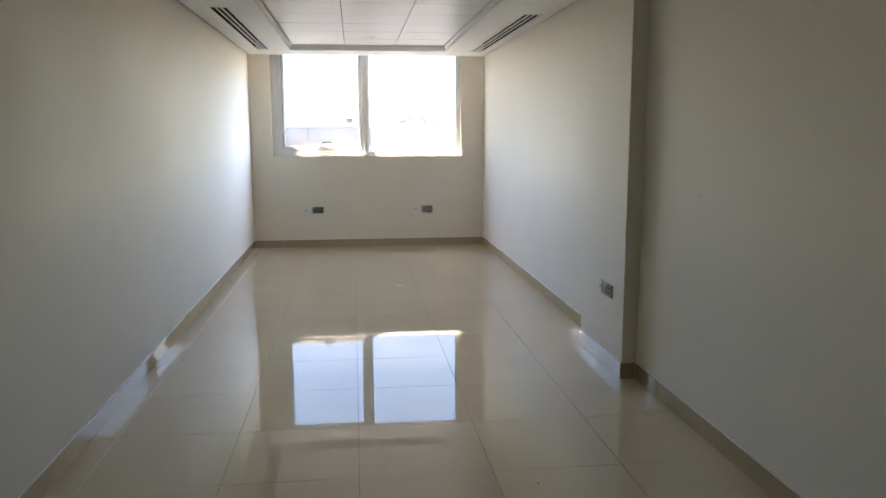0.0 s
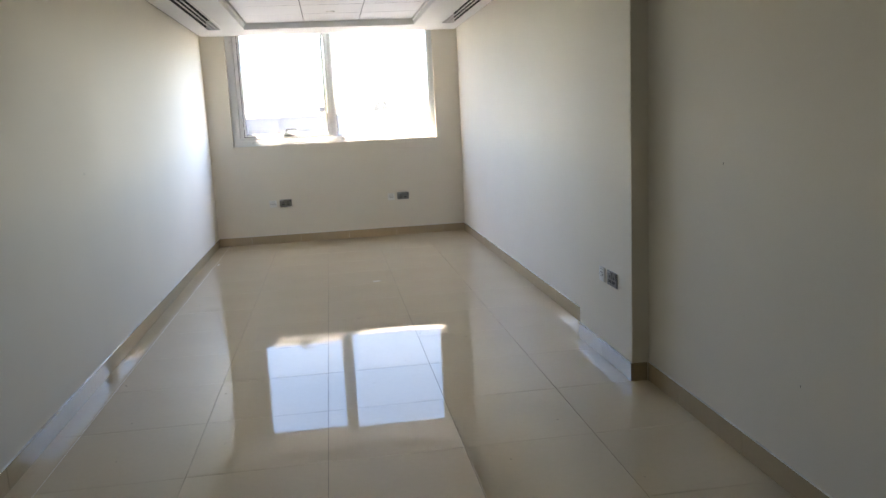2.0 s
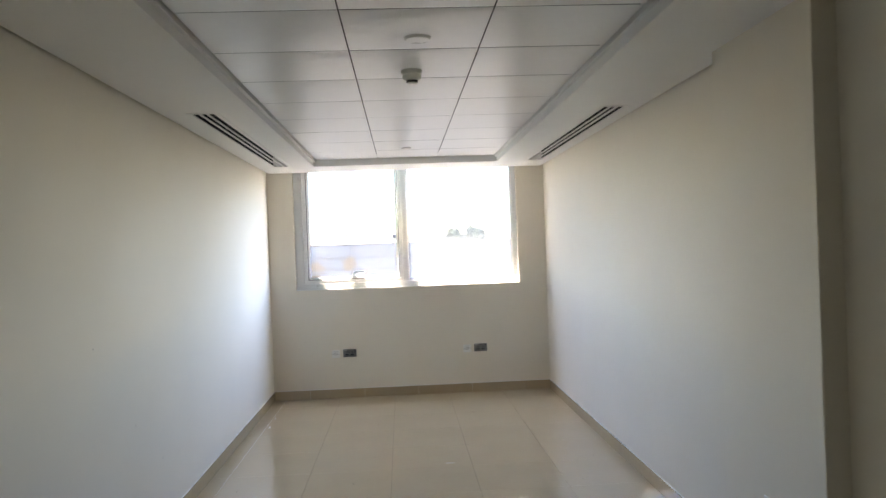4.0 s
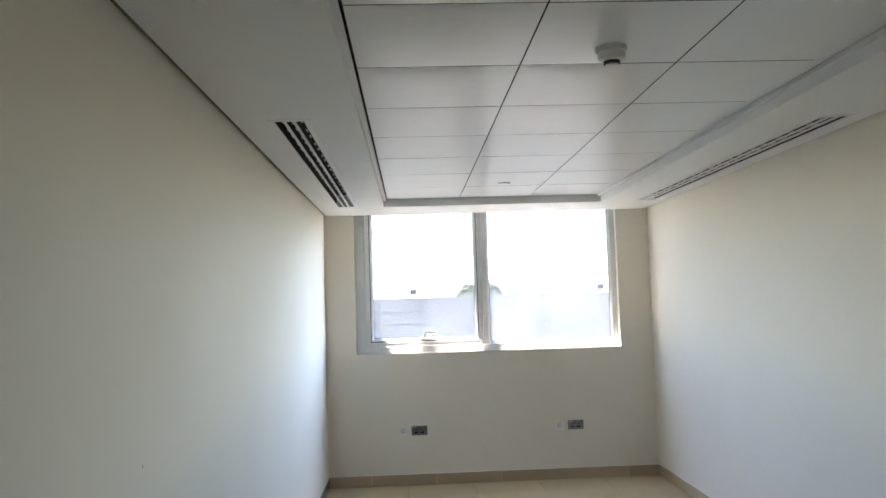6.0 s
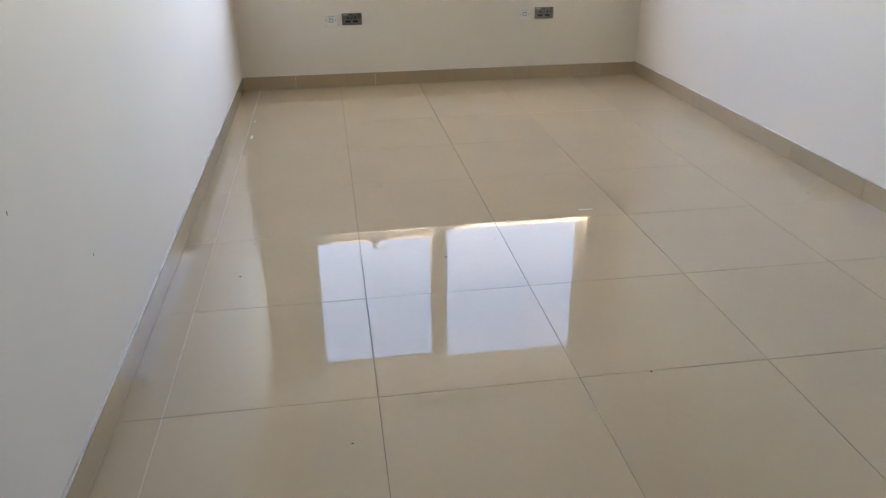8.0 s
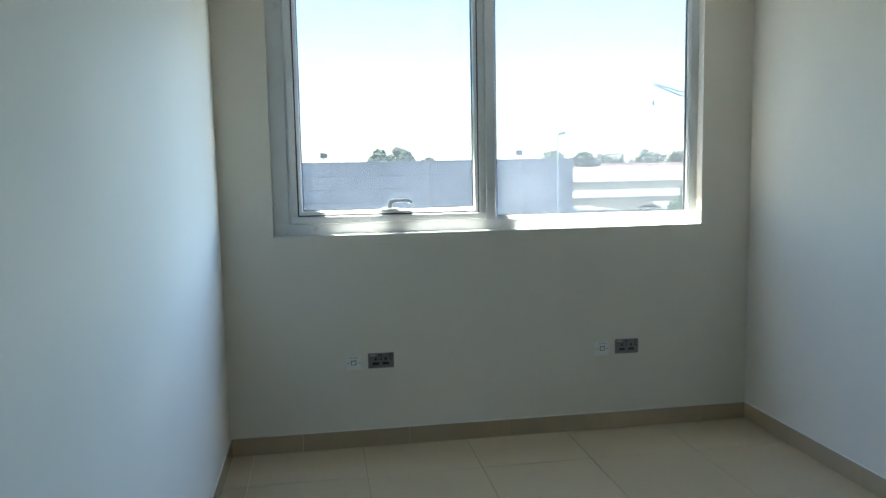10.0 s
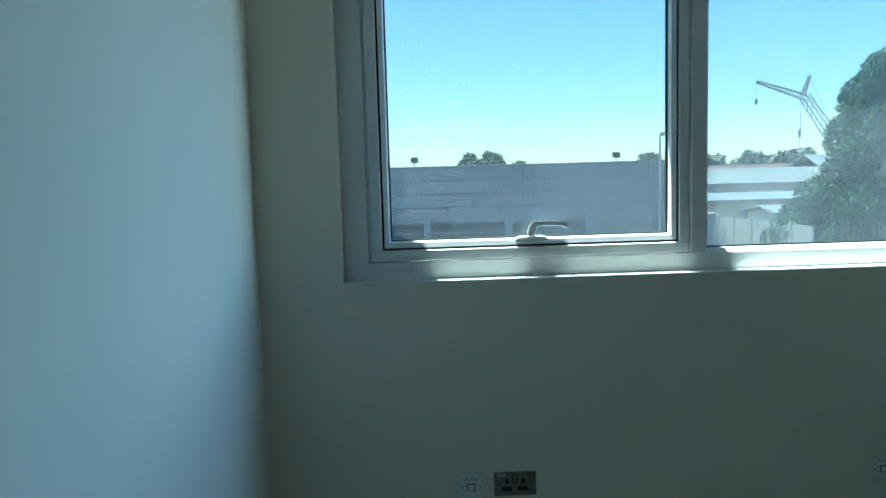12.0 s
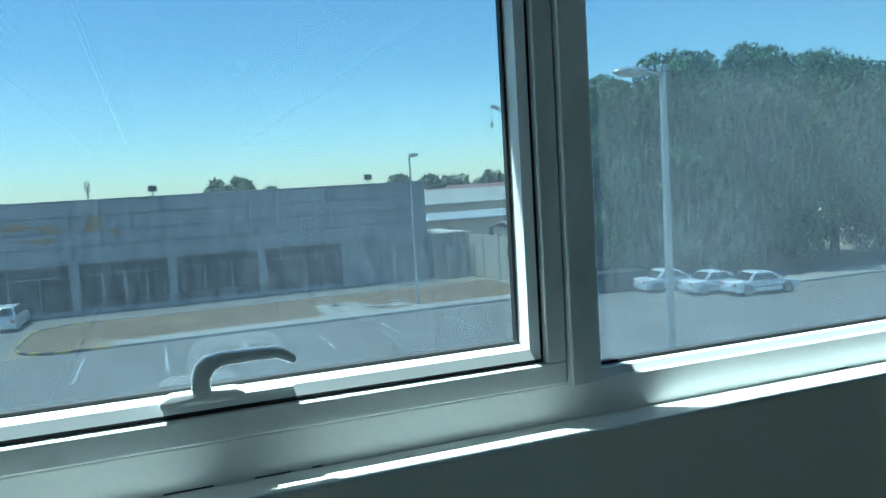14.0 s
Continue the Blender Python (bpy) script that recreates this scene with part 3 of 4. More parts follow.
boxes("canopy_sign", [((18.6, -0.12, 1.6), (19.2, -0.002, 2.1))], BLACK, shop, bevel=0.01)
boxes("cable_tray", [((bx0, -0.05, GT + 0.001), (15.6, -0.004, GT + 0.11))], ALU, shop)
for (gx, gz, gw, gh) in ((-8.4, 6.6, 1.5, 0.35), (-6.2, 6.3, 1.2, 0.6), (-3.2, 6.5, 0.8, 0.75), (-6.9, 5.5, 1.8, 0.22), (-1.8, 5.9, 0.35, 0.4), (-10.6, 6.2, 0.6, 0.5)):
    bm = bmesh.new()
    pts = []
    for k in range(14):
        a = 2 * math.pi * k / 14
        q = rng.uniform(0.45, 1.0)
        pts.append(bm.verts.new((gx + gw * q * math.cos(a), -0.066, gz + gh * q * math.sin(a))))
    bm.faces.new(pts)
    finish(bm, "stain", RUST, shop)
rng = random.Random(33)
clad = {}
row_h = (top_z - 0.10 - GT - 0.12) / 4
for j in range(4):
    x = bx1
    k = 0
    while x > -24:
        w = 4.2 if (k or j % 2) else 2.1
        w = min(w, x + 24.0)
        key = round(w, 2)
        if key not in clad:
            bm = bmesh.new()
            add_box(bm, (0, 0, 0), (w - 0.07, 0.05, row_h - 0.07))
            clad[key] = finish(bm, "cladding_panel", FACADE, shop, bevel=0.008, segments=1)
            piece = clad[key]
        else:
            piece = new("cladding_panel", clad[key].data)
            piece.parent = shop
        piece.matrix_basis = pose(x - w + 0.02, -0.055 + rng.uniform(-0.006, 0.006), GT + 0.13 + j * row_h)
        x -= w
        k += 1
tagged(shop, "low grey panelled showroom with dark shop windows, shaded front", "building")


def flood_light(x):
    d = root("flood_light", x, FY + 0.3, bz1)
    tubes("bracket", [((0, 0, 0), (0, 0, 0.35), 0.05)], ALU, d)
    boxes("lamp_head", [((-0.32, -0.16, 0.3), (0.32, 0.12, 0.78))], ALU, d, bevel=0.04)
    boxes("lens", [((-0.26, -0.18, 0.36), (0.26, -0.161, 0.72))], BLACK, d)
    return tagged(d, "small grey flood light on the roof edge", "flood light", "roof flood lights")


light = flood_light(-10.3)
for x in (1.0, 17.7, -27.0):
    copy_thing(light, pose(x, FY + 0.3, bz1))

# annex wall, railings and boundary wall beside the showroom
annex = root("annex_wall", 0, 58.7, G)
boxes("wall", [((22.57, 0, 0), (25.5, 6, 3.75))], FACADE_LOW, annex)
boxes("coping", [((22.56, -0.06, 3.751), (25.56, 6.06, 3.86))], CREAM, annex, bevel=0.02)
tagged(annex, "grey rendered annex wall with a pale coping", "wall")


def railing(x0, x1, y):
    r = root("metal_fence", 0, y, G)
    boxes("rail", [((x0, -0.03, 0.25), (x1, 0.03, 0.33)), ((x0, -0.03, 2.5), (x1, 0.03, 2.58))], GALV, r)
    rods = []
    x = x0 + 0.1
    while x < x1:
        rods.append(((x, 0, 0), (x, 0, 2.75), 0.025))
        x += 0.22
    tubes("bars", rods, GALV, r, seg=4)
    for k in range(4):
        px = x0 + (x1 - x0) * k / 3
        boxes("post", [((px - 0.05, -0.05, 0), (px + 0.05, 0.05, 2.9))], GALV, r)
    tagged(r, "grey metal bar fence beside the showroom", "fence")


railing(18.6, 25.6, 57.2)
sign = root("street_sign", 19.2, 56.0, G)
tubes("pole", [((0, 0, 0), (0, 0, 4.0), 0.06)], GALV, sign)
boxes("panel", [((-0.9, -0.04, 3.75), (0.9, 0.04, 4.05))], ALU, sign, bevel=0.02)
tagged(sign, "thin grey sign post with a narrow panel", "sign")

bwall = root("boundary_wall", 0, 0, G)
for k in range(6):
    xa, ya, xb, yb = 25.8 + 0.22 * k, 62.0 - 2.6 * k, 25.8 + 0.22 * (k + 1), 62.0 - 2.6 * (k + 1)
    ang = math.degrees(math.atan2(yb - ya, xb - xa))
    L = math.hypot(xb - xa, yb - ya)
    p = boxes("wall_panel", [((0.18, -0.08, 0), (L - 0.18, 0.08, 3.55))], CREAM, bwall)
    p.matrix_basis = pose(xa, ya, 0, 0, 0, ang)
    p = boxes("wall_post", [((-0.18, -0.18, 0), (0.18, 0.18, 3.75))], CREAM, bwall, bevel=0.03)
    p.matrix_basis = pose(xa, ya, 0, 0, 0, ang)
tagged(bwall, "cream boundary wall with square posts", "wall")


def shed(name, x0, x1, y0, y1, eave, ridge, wall_mat, roof_mat, label):
    """A long low shed with a pitched sheet roof whose ridge runs along x."""
    s = root(name, 0, y0, G)
    d = y1 - y0
    boxes("wall", [((x0, 0, 0), (x1, d, eave))], wall_mat, s)
    v = [(x0 - 0.4, -0.5, eave), (x1 + 0.4, -0.5, eave), (x1 + 0.4, d / 2, ridge), (x0 - 0.4, d / 2, ridge), (x0 - 0.4, d + 0.5, eave), (x1 + 0.4, d + 0.5, eave)]
    v += [(a, b, c + 0.15) for a, b, c in v]
    mesh("roof", v, [(1, 0, 3, 2), (2, 3, 4, 5), (6, 7, 8, 9), (9, 8, 11, 10), (0, 1, 7, 6), (5, 4, 10, 11), (0, 6, 9, 3), (3, 9, 10, 4), (1, 2, 8, 7), (2, 5, 11, 8)], roof_mat, s)
    boxes("gutter", [((x0 - 0.4, -0.65, eave - 0.05), (x1 + 0.4, -0.5, eave + 0.12))], ALU, s)
    n = max(2, int((x1 - x0) / 7))
    for k in range(n):
        cx = x0 + (x1 - x0) * (k + 0.5) / n
        boxes("opening", [((cx - 1.3, -0.03, 0.3), (cx + 1.3, -0.005, min(2.8, eave - 0.6)))], BLACK, s)
    tagged(s, label, "shed", "low sheds beyond the wall")


shed("shed", 33.0, 62.0, 96, 108, 5.2, 7.1, CREAM, ROOF, "long cream shed with a pale sheet roof")
shed("shed", 29.0, 50.0, 82, 89, 3.7, 4.4, CREAM, ROOFW, "low white roofed shed behind the boundary wall")
shed("shed", 36.0, 52.0, 70, 76, 2.9, 3.5, CREAM, ROOFW, "low white roofed shed behind the boundary wall")
shed("shed", 68.0, 86.0, 118, 132, 6.0, 9.0, ROOFW, ROOFW, "far white building with a pitched roof")
shed("shed", 42.0, 70.0, 128, 136, 7.0, 7.6, REDWALL, REDWALL, "far red-brown walled building")
shed("shed", 80.0, 112.0, 150, 160, 7.6, 8.2, ROOFW, ROOFW, "far white flat roofed building")


# ---- lamps ----
def street_lamp(x, y, h, turn, head):
    s = root("street_lamp", x, y, G, turn)
    tubes("pole", [((0, 0, 0), (0, 0, h), 0.13 if head == "cobra" else 0.09, 0.08 if head == "cobra" else 0.06)], GALV, s, seg=14)
    turned("foot", [(0.24, 0), (0.24, 0.08), (0.15, 0.12), (0.14, 0.4)], GALV, s)
    if head == "cobra":
        tubes("arm", [((-0.10, 0, h - 0.12), (0.55, 0, h - 0.02), 0.04)], GALV, s)
        bm = bmesh.new()
        bmesh.ops.create_uvsphere(bm, u_segments=16, v_segments=8, radius=1, matrix=Matrix.Translation((0.95, 0, h - 0.02)) @ Matrix.Diagonal((0.55, 0.19, 0.13, 1)))
        finish(bm, "lamp_head", GALV, s, smooth=True)
        boxes("lens", [((0.65, -0.10, h - 0.15), (1.3, 0.10, h - 0.10))], PLASTIC, s, bevel=0.02)
        boxes("cap", [((-0.10, -0.10, h - 0.02), (0.10, 0.10, h + 0.16))], GALV, s, bevel=0.02)
    else:
        boxes("arm", [((-0.05, -0.05, h - 0.06), (0.35, 0.05, h + 0.02))], GALV, s)
        boxes("lamp_head", [((0.05, -0.2, h - 0.02), (0.55, 0.2, h + 0.2))], GALV, s, bevel=0.04)
    tagged(s, "tall pale galvanised street lamp with one head", "street lamp", "street lamps")


street_lamp(13.4, 15.5, 10.4, 180, "cobra")
street_lamp(16.7, 46.2, 9.8, 0, "box")

mast = root("antenna_mast", -7.5, 118, G)
tubes("pole", [((0, 0, 0), (0, 0, 11.5), 0.12, 0.06)], CRANE, mast)
boxes("aerial", [((-0.35, -0.1, 9.9), (-0.2, 0.1, 11.2)), ((0.2, -0.1, 9.9), (0.35, 0.1, 11.2)), ((-0.12, 0.2, 9.0), (0.12, 0.4, 10.6))], CRANE, mast)
tagged(mast, "thin far antenna mast with small panels", "antenna")


# ---- crane ----
def lattice(name, p, q, w0, w1, n, parent, r=0.13):
    p, q = Vector(p), Vector(q)
    d = (q - p).normalized()
    side = Vector((0, 1, 0))
    up = d.cross(side).normalized()
    rods, last = [], None
    for k in range(n + 1):
        c = p.lerp(q, k / n)
        w = w0 + (w1 - w0) * k / n
        cur = [c + side * w * a + up * w * b for a, b in ((1, 1), (-1, 1), (-1, -1), (1, -1))]
        if last:
            for j in range(4):
                rods.append((last[j], cur[j], r))
                rods.append((last[j], cur[(j + 1) % 4], r * 0.6))
        last = cur
    return tubes(name, rods, CRANE, parent, seg=4)


cr = root("crane", -1.8, 197, -0.6)
lattice("boom", (124.0, 0, G + 2), (107.2, 0, 19.7), 1.5, 1.0, 14, cr)
lattice("jib", (106.6, 0, 19.7), (94.3, 0, 23.7), 0.7, 0.25, 10, cr, 0.11)
lattice("strut", (106.8, 0, 19.7), (108.6, 0, 25.0), 0.5, 0.2, 5, cr, 0.11)
tubes("cable", [((108.6, 0, 25.0), (94.3, 0, 23.8), 0.05), ((94.3, 0, 23.7), (94.3, 0, 19.2), 0.05), ((106.4, 0, 19.7), (106.0, 0, 0.6), 0.08), ((108.6, 0, 25), (117, 0, 6), 0.05)], CRANE, cr, seg=4)
boxes("hook", [((94.0, -0.3, 17.8), (94.6, 0.3, 19.2)), ((105.8, -0.3, 9.0), (106.4, 0.3, 11.0))], CRANE, cr, bevel=0.1)
boxes("base", [((119, -3, G), (128, 3, G + 3.2))], CRANE, cr, bevel=0.2)
tagged(cr, "far grey lattice boom crane with a raised jib", "crane")


# ---- cars ----
def car(x, y, turn, length=4.45, height=1.42, boot=True):
    """A white saloon or estate: x forward."""
    c = root("car", x, y, G, turn)
    L, hw = length / 2, 0.86
    k = height / 1.42
    low = [(-L, 0.42), (-L + 0.02, 0.72), (-L + 0.10, 0.88 * k), (-L + (0.95 if boot else 0.12), 0.93 * k), (0.75, 0.92 * k), (L - 0.35, 0.78 * k), (L - 0.04, 0.66), (L, 0.42), (L - 0.08, 0.24), (-L + 0.06, 0.24)]
    bm = bmesh.new()
    cols = []
    for s, inset in ((-1, 0.06), (-0.96, 0.0), (0.96, 0.0), (1, 0.06)):
        cols.append([bm.verts.new((px * (1 - inset * 0.3), s * hw, pz if pz < 0.5 else pz - inset)) for px, pz in low])
    n = len(low)
    for a, b in zip(cols, cols[1:]):
        for j in range(n):
            bm.faces.new((a[j], a[(j + 1) % n], b[(j + 1) % n], b[j]))
    bm.faces.new(cols[0][::-1])
    bm.faces.new(cols[-1])
    bmesh.ops.recalc_face_normals(bm, faces=bm.faces)
    finish(bm, "body", CARPAINT, c, bevel=0.03, smooth=True)
    rear = -L + (0.85 if boot else 0.10)
    rroof = -L + (1.45 if boot else 0.45)
    zb, zt = 0.90 * k, height
    cabin = [(rear, zb), (rroof, zt - 0.03), (rroof + 0.3, zt), (0.05, zt), (0.35, zt - 0.04), (1.15, zb)]
    bm = bmesh.new()
    sides = []
    for s in (-1, 1):
        sides.append([bm.verts.new((px, s * (hw - 0.03 - 0.16 * (pz - zb) / (zt - zb)), pz)) for px, pz in cabin])
    n = len(cabin)
    for j in range(n):
        bm.faces.new((sides[0][j], sides[0][(j + 1) % n], sides[1][(j + 1) % n], sides[1][j]))
    bm.faces.new(sides[0][::-1])
    bm.faces.new(sides[1])
    bmesh.ops.recalc_face_normals(bm, faces=bm.faces)
    finish(bm, "roof", CARPAINT, c, bevel=0.03, smooth=True)
    z0, z1 = zb + 0.05, zt - 0.09
    for s in (-1, 1):
        y0, y1 = s * (hw - 0.018), s * (hw - 0.165)
        quads = (((rear + 0.28, z0), (rear + 0.62, z1), (-0.38, z1), (-0.38, z0)), ((-0.30, z0), (-0.30, z1), (0.18, z1), (0.88, z0)))
        for q in quads:
            v = [(px, y0 if pz == z0 else y1 + s * 0.02, pz) for px, pz in q]
            v += [(px, py + s * 0.012, pz) for px, py, pz in v]
            mesh("side_window", v, [(0, 1, 2, 3), (4, 5, 6, 7), (0, 1, 5, 4), (1, 2, 6, 5), (2, 3, 7, 6), (3, 0, 4, 7)], CARGLASS, c)
    wr = ((rear + 0.02, zb + 0.06), (rroof - 0.04, zt - 0.10))
    wf = ((1.13, zb + 0.04), (0.42, zt - 0.08))
    for name, ((xa, za), (xb, zc)), s in (("rear_window", wr, -1), ("windscreen", wf, 1)):
        v = [(xa, -0.70, za), (xa, 0.70, za), (xb, 0.60, zc), (xb, -0.60, zc)]
        v += [(px + s * 0.035, py, pz + 0.02) for px, py, pz in v]
        mesh(name, v, [(0, 1, 2, 3), (4, 5, 6, 7), (0, 1, 5, 4), (1, 2, 6, 5), (2, 3, 7, 6), (3, 0, 4, 7)], CARGLASS, c)
    for wx in (-L + 0.85, L - 0.85):
        for s in (-1, 1):
            w = new("wheel")
            w.parent = c
            w.matrix_basis = pose(wx, s * (hw - 0.10), 0.31, 90, 0, 0)
            turned("tyre", [(0.22, -0.11), (0.31, -0.10), (0.31, 0.10), (0.22, 0.11)], TYRE, w, 20)
            turned("rim", [(0.20, -0.118), (0.20, 0.118)], RIM, w, 20)
            bm = bmesh.new()
            bmesh.ops.create_cone(bm, cap_ends=True, segments=20, radius1=0.37, radius2=0.37, depth=0.02, matrix=pose(wx, s * (hw + 0.001), 0.33, 90, 0, 0))
            finish(bm, "wheel_arch", BLACK, c)
    boxes("tail_lamp", [((-L - 0.01, -0.80, 0.62), (-L + 0.06, -0.48, 0.80)), ((-L - 0.01, 0.48, 0.62), (-L + 0.06, 0.80, 0.80))], REDLAMP, c, bevel=0.01)
    boxes("head_lamp", [((L - 0.12, -0.78, 0.55), (L - 0.005, -0.42, 0.68)), ((L - 0.12, 0.42, 0.55), (L - 0.005, 0.78, 0.68))], GALV, c, bevel=0.01)
    boxes("number_plate", [((-L - 0.012, -0.24, 0.56), (-L + 0.03, 0.24, 0.68))], PLASTIC, c)
    boxes("trim_strip", [((-L + 1.2, -hw - 0.012, 0.50), (L - 1.2, -hw + 0.004, 0.56)), ((-L + 1.2, hw - 0.004, 0.50), (L - 1.2, hw + 0.012, 0.56))], BLACK, c)
    return tagged(c, "white parked saloon car on the sunlit asphalt" if boot else "white parked estate car in the shade of the showroom", "car", "parked white cars")


car(32.6, 40.9, -4)
car(34.1, 38.1, -6)
car(35.7, 36.0, -7)
car(-8.7, 56.6, 88, 4.6, 1.62, False)

skip = root("waste_skip", 29.6, 43.0, G, -6)
prism("body", [(-2.0, 0.5), (-1.6, 0.1), (1.6, 0.1), (2.0, 0.5), (2.1, 1.25), (-2.1, 1.25)], -0.9, 0.9, SKIP, skip, bevel=0.02)
boxes("rim", [((-2.16, -0.98, 1.22), (2.16, 0.98, 1.32))], SKIP, skip, bevel=0.02)
boxes("runner", [((-1.6, -0.7, 0), (1.6, -0.5, 0.1)), ((-1.6, 0.5, 0), (1.6, 0.7, 0.1))], SKIP, skip)
tagged(skip, "dark steel waste skip beside the parked cars", "skip")
structure(boxes("pavement_edge", [((39.0, 37.6, G), (120, 39.8, G + 0.14))], PAVE, bevel=0.03), "raised pale pavement under the trees")
kerb2 = structure(new("kerb_row"), "concrete kerb along the tree-lined pavement")
kerb_run([(39.0, 37.5), (81.0, 37.5)], kerb2, lambda x, y: False)


# ---- trees ----
def crown(seed, lobes, leaves, size, droop):
    """Leaf clumps spread over the skins of overlapping lobes."""
    r = np.random.default_rng(seed)
    weights = np.array([l[3] ** 2 for l in lobes])
    pick = r.choice(len(lobes), leaves, p=weights / weights.sum())
    lob = np.array(lobes)[pick]
    d = r.normal(size=(leaves, 3))
    d /= np.linalg.norm(d, axis=1)[:, None]
    rad = lob[:, 3] * (0.62 + 0.42 * r.random(leaves) ** 0.6)
    c = lob[:, :3] + d * rad[:, None] * np.array([1, 1, 1.1])
    a = r.normal(size=(leaves, 3)) + np.array([0, 0, -droop])
    a /= np.linalg.norm(a, axis=1)[:, None]
    b = np.cross(a, d + 0.6 * r.normal(size=(leaves, 3)))
    b /= np.linalg.norm(b, axis=1)[:, None]
    s = size * (0.6 + 0.8 * r.random(leaves))[:, None]
    v = np.stack([c - a * s, c + b * s * 0.42, c + a * s, c - b * s * 0.42], axis=1).reshape(-1, 3)
    f = np.arange(leaves * 4).reshape(-1, 4)
    keep = v.reshape(-1, 4, 3)[:, :, 2].min(axis=1) > 0.12
    return v, f[keep]


def tree(name, x, y, h, spread, seed, leaves, size=0.22, mat=LEAF, low=0.1, label="large green leafy tree with drooping dense crown", droop=0.9, n=46):
    rng = random.Random(seed)
    t = root(name, x, y, G)
    lobes, rods = [], []
    for k in range(n):
        u = (k + 0.5) / n
        z = h * (low + (0.9 - low) * u)
        reach = spread * (0.55 + 0.45 * math.sin(math.pi * min(1, 0.25 + 0.75 * u))) * math.sqrt(max(0.05, 1 - max(0, (u - 0.55) / 0.5) ** 2))
        a = k * 2.4 + rng.uniform(-0.5, 0.5)
        q = reach * rng.uniform(0.45, 0.95)
        R = spread * rng.uniform(0.22, 0.38)
        lobes.append((q * math.cos(a), q * math.sin(a), min(z + rng.uniform(-0.5, 0.5), h - R * 1.05), R))
        if k % 4 == 0:
            rods.append(((0, 0, h * 0.12 + 0.5 * z), lobes[-1][:3], 0.10 * spread / 5, 0.03))
    tubes("trunk", [((0, 0, 0), (0.1, 0, h * 0.35), 0.07 * spread, 0.05 * spread), ((0.1, 0, h * 0.34), (0, 0.1, h * 0.8), 0.05 * spread, 0.015 * spread)], BARK, t, seg=10)
    tubes("limb", rods, BARK, t, seg=6)
    v, f = crown(seed, lobes, leaves, size, droop)
    me = bpy.data.meshes.new("leaves")
    me.from_pydata(v.tolist(), [], f.tolist())
    me.materials.append(mat)
    lv = new("leaves", me)
    lv.parent = t
    tagged(lv, kind="stuff")
    return tagged(t, label, "tree", "trees by the car park")


tree("tree", 33.2, 48.6, 15.6, 4.5, 3, 42000, low=0.04)
tree("tree", 37.8, 45.8, 16.8, 5.0, 5, 30000, low=0.06)
tree("tree", 44.8, 45.5, 17.4, 5.3, 8, 30000, low=0.10)
tree("tree", 52.5, 45.5, 17.0, 5.5, 12, 28000, low=0.14)
tree("tree", 61.0, 46.5, 16.4, 5.6, 17, 22000, low=0.16)
tree("tree", 70.0, 47.5, 15.6, 5.6, 19, 16000, 0.28, low=0.16)
tree("tree", 41.0, 53.0, 16.0, 5.0, 23, 16000, 0.3, low=0.04)
tree("tree", 51.5, 54.0, 16.4, 5.4, 27, 14000, 0.34, low=0.04)
tree("bush", 28.6, 51.5, 5.0, 2.6, 31, 6000, 0.18, LEAF, 0.12, "light green bushy tree behind the large trees", 0.3, 24)
for k, (x, y, h, s) in enumerate(((10.5, 126, 10.9, 3.4), (14.6, 128, 11.2, 3.8), (19.5, 130, 9.9, 2.6), (48.5, 131, 10.4, 3.4), (42.5, 128, 10.2, 3.6), (60, 145, 9.8, 4.5), (68, 146, 10.4, 5.0), (76, 148, 10.2, 5.0), (88, 165, 11.0, 5.5), (-40, 140, 8.5, 3))):
    tree("far_tree", x, y, h, s, 50 + k, 2200, 0.5, LEAF_DRY, 0.25, "far dusty green tree beyond the buildings", 0.2, 20)

palm = root("palm_tree", 76.0, 143, G)
tubes("trunk", [((0, 0, 0), (0.3, 0, 8.8), 0.35, 0.25)], BARK, palm)
v, f = [], []
for k in range(16):
    a, el = k * 0.393, 0.7 - 0.5 * (k % 3)
    for j in range(6):
        u0, u1 = j / 6, (j + 1) / 6
        p = [Vector((0.3 + 3 * u * math.cos(a), 3 * u * math.sin(a), 8.8 + 3 * u * el - 2.6 * u * u)) for u in (u0, u1)]
        w = Vector((-math.sin(a), math.cos(a), 0)) * 0.35 * (1 - 0.7 * u0)
        i = len(v)
        v += [p[0] - w, p[0] + w, p[1] + w * 0.8, p[1] - w * 0.8]
        f.append((i, i + 1, i + 2, i + 3))
tagged(mesh("fronds", v, f, LEAF_DRY, palm), kind="stuff")
tagged(palm, "far palm tree with a small crown of fronds", "palm")


# ---- floor tiles and skirting, piece by piece ----
floor = boxes("floor", [((0, BACK, -0.12), (WIDE, -0.0005, -0.0035))], GROUT)
structure(floor, "polished cream porcelain tile floor")
rng = random.Random(9)
tile_meshes = {}
SEAMS_X = [0.0, 0.128, 0.728, 1.328, 1.928, 2.528, WIDE]
SEAMS_Y = [-0.0005, -0.433] + [-0.433 - 0.6 * k for k in range(1, 22)]


def slab(name, w, d, h, mat, bevel):
    key = (name, round(w, 3), round(d, 3), round(h, 3))
    if key not in tile_meshes:
        bm = bmesh.new()
        add_box(bm, (-w / 2, -d / 2, -h), (w / 2, d / 2, 0))
        bmesh.ops.bevel(bm, geom=[e for e in bm.edges if all(v.co.z > -h / 2 for v in e.verts)], offset=bevel, segments=1, affect="EDGES")
        me = bpy.data.meshes.new(name)
        bm.to_mesh(me)
        bm.free()
        me.materials.append(mat)
        tile_meshes[key] = me
    return tile_meshes[key]


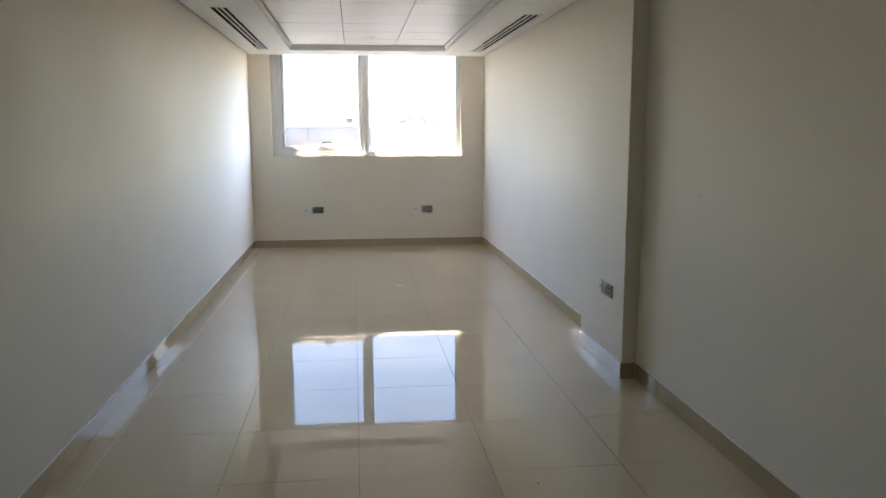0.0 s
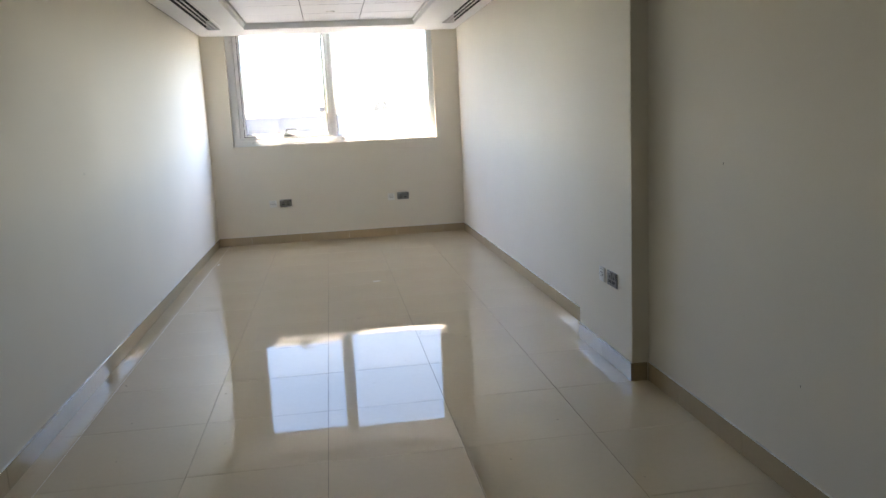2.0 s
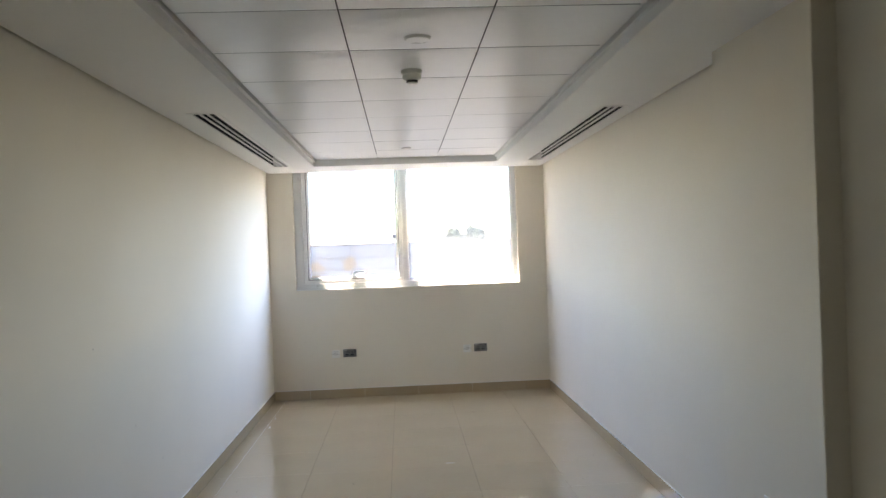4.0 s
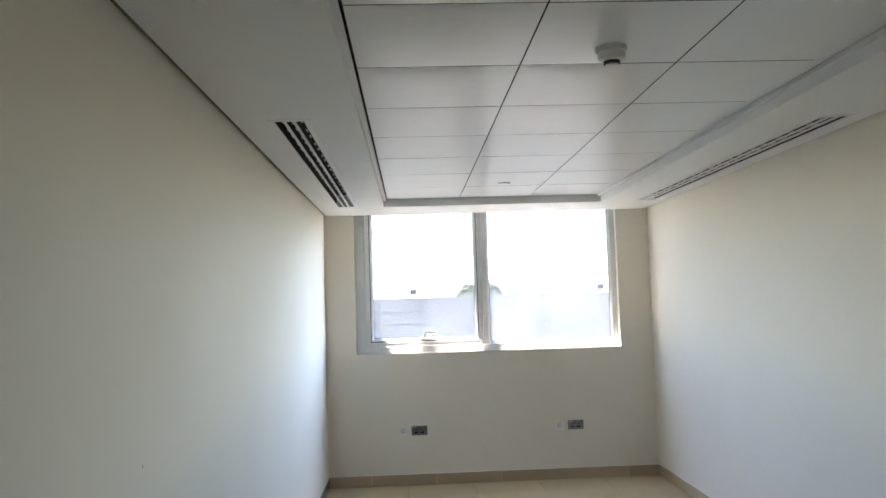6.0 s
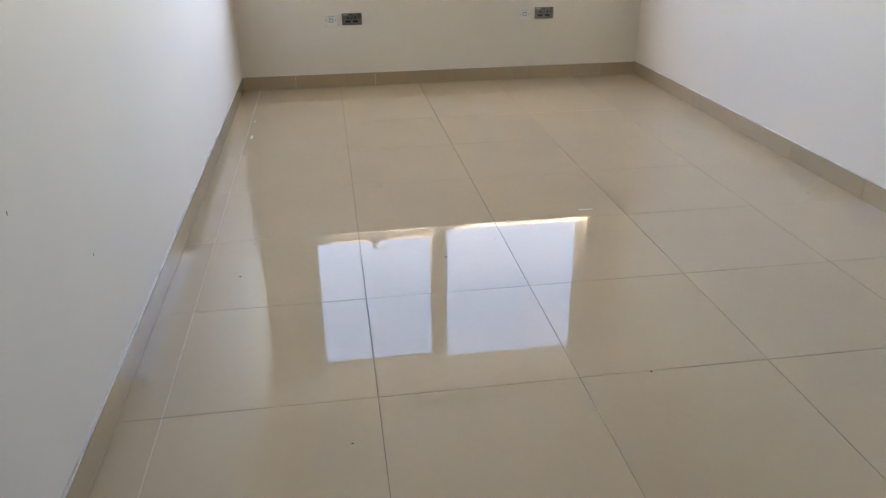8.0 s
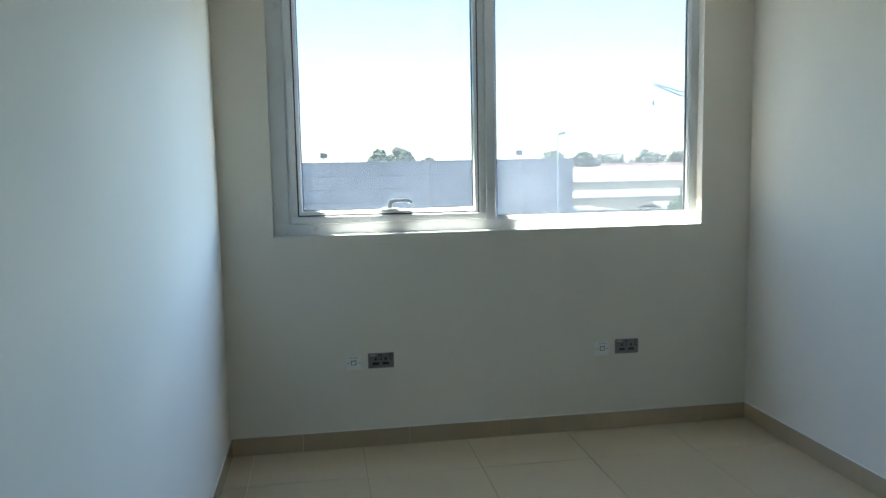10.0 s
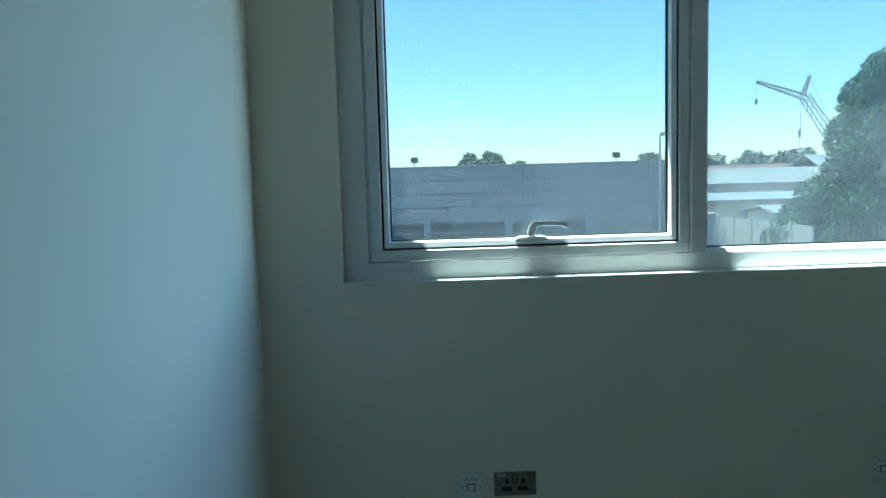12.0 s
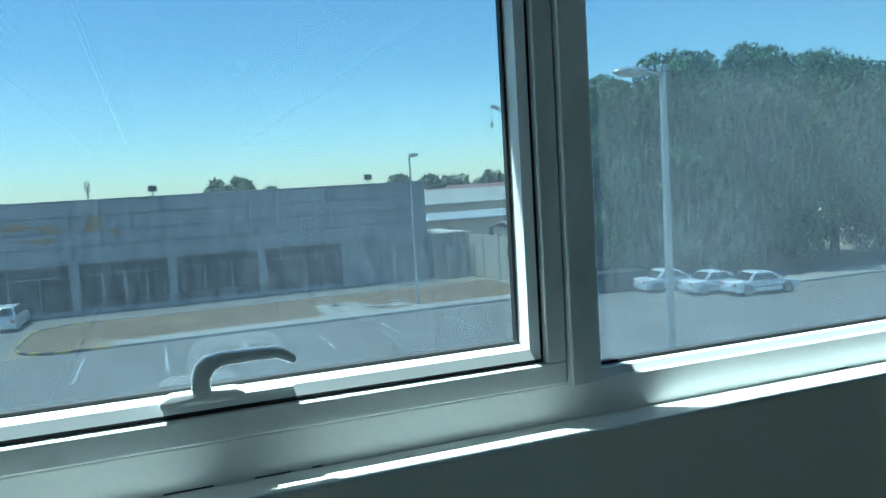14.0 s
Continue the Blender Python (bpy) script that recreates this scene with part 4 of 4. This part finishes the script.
J = 0.0010
for xa, xb in zip(SEAMS_X, SEAMS_X[1:]):
    for ya, yb in zip(SEAMS_Y, SEAMS_Y[1:]):
        if yb < BACK:
            continue
        w, d = xb - xa - 2 * J, ya - yb - 2 * J
        t = new("floor_tile", slab("floor_tile", w, d, 0.009, TILE, 0.0005))
        t.parent = floor
        t.matrix_basis = pose((xa + xb) / 2, (ya + yb) / 2, rng.uniform(-0.0002, 0.0002), rng.uniform(-0.035, 0.035), rng.uniform(-0.035, 0.035), 0)
# pale sealant in the joint beside the left-hand strip
structure(boxes("floor_joint", [((0.1266, BACK, -0.003), (0.1294, -0.001, -0.0006))], GROUT_PALE), "pale sealant line between floor tiles")

SK = 0.098
base = boxes("baseboard", [((0.0003, BACK, 0.001), (0.0015, -0.011, SK - 0.002)), ((WIDE - 0.0015, PIER_B + 0.011, 0.001), (WIDE - 0.0003, -0.011, SK - 0.002)),
                           ((NEAR_X - 0.0015, BACK, 0.001), (NEAR_X - 0.0003, PIER_A - 0.011, SK - 0.002)),
                           ((PIER_X - 0.0015, PIER_A, 0.001), (PIER_X - 0.0003, PIER_B, SK - 0.002)), ((0.012, -0.0015, 0.001), (WIDE - 0.012, -0.0003, SK - 0.002))], GROUT_PALE)
structure(base, "polished beige tile skirting round the room")


def skirting(x0, y0, x1, y1, phase):
    """A run of skirting tiles; its face looks to the left of the way from start to end."""
    a, b = Vector((x0, y0, 0)), Vector((x1, y1, 0))
    d = b - a
    length, ang = d.length, math.degrees(math.atan2(d.y, d.x))
    d.normalize()
    side = Vector((-d.y, d.x, 0))
    cuts = [0.0]
    c = phase
    while c < length - 0.02:
        if c > 0.02:
            cuts.append(c)
        c += 0.6
    cuts.append(length)
    for p, q in zip(cuts, cuts[1:]):
        w = q - p - 0.002
        piece = new("skirting_tile", slab("skirting_tile", w, SK, 0.0085, SKIRT, 0.0007))
        piece.parent = base
        mid = a + d * (p + q) / 2 + side * (0.0105 + rng.uniform(-0.0006, 0.0006)) + Vector((0, 0, SK / 2 + 0.0015))
        piece.matrix_basis = Matrix.Translation(mid) @ pose(0, 0, 0, 0, 0, ang + 180 + rng.uniform(-0.12, 0.12)) @ pose(0, 0, 0, 90 + rng.uniform(-0.12, 0.12), 0, 0)


skirting(WIDE, 0, 0, 0, 0.28)
skirting(0, -0.012, 0, BACK, 0.36)
skirting(WIDE, PIER_B, WIDE, -0.012, 0.33)
skirting(PIER_X, PIER_A - 0.011, PIER_X, PIER_B, 0.45)
skirting(NEAR_X, BACK, NEAR_X, PIER_A - 0.012, 0.2)
skirting(NEAR_X - 0.012, PIER_A, PIER_X, PIER_A, 0.7)
lines = [((0.001, BACK, SK + 0.002), (0.008, -0.012, SK + 0.006)), ((0.012, -0.008, SK + 0.002), (WIDE - 0.012, -0.001, SK + 0.006)),
         ((WIDE - 0.008, PIER_B + 0.012, SK + 0.002), (WIDE - 0.001, -0.012, SK + 0.006)), ((PIER_X - 0.008, PIER_A, SK + 0.002), (PIER_X - 0.001, PIER_B, SK + 0.006)),
         ((NEAR_X - 0.008, BACK, SK + 0.002), (NEAR_X - 0.001, PIER_A - 0.012, SK + 0.006))]
structure(boxes("trim_sealant", lines, PLASTIC), "white sealant line on top of the skirting")

# specks of dirt left on the floor
bm = bmesh.new()
for k in range(46):
    x, y, r = rng.uniform(0.15, 2.95), rng.uniform(-9.5, -0.4), rng.uniform(0.0012, 0.0035)
    bmesh.ops.create_icosphere(bm, subdivisions=1, radius=r, matrix=Matrix.Translation((x, y, 0.0012)) @ Matrix.Diagonal((rng.uniform(0.8, 2.2), 1, 0.5, 1)))
tagged(finish(bm, "floor_specks", BLACK), "small dark specks of dirt on the tile floor", "dirt", kind="stuff")

# pale flecks of dried paint on the floor
flecks = [((1.735, -2.75, 0.0003), (1.80, -2.742, 0.0012)), ((0.155, -1.30, 0.0003), (0.166, -1.24, 0.0012)), ((0.15, -0.92, 0.0003), (0.158, -0.89, 0.0012))]
tagged(boxes("paint_flecks", flecks, PLASTIC), "pale flecks of dried paint on the floor", "paint fleck", kind="stuff")

# small scuffs on the side walls
bm = bmesh.new()
for x, y, z in ((0.0006, -4.33, 0.74), (0.0006, -3.9, 0.45), (0.0006, -4.85, 1.22), (NEAR_X - 0.0006, -7.17, 0.43), (NEAR_X - 0.0006, -6.6, 1.2), (0.0006, -7.6, 1.1)):
    bmesh.ops.create_icosphere(bm, subdivisions=1, radius=0.004, matrix=Matrix.Translation((x, y, z)) @ Matrix.Diagonal((0.2, 0.6, 1.5, 1)))
tagged(finish(bm, "wall_scuffs", GROOVE), "tiny dark scuff marks on the painted walls", "scuff mark", kind="stuff")
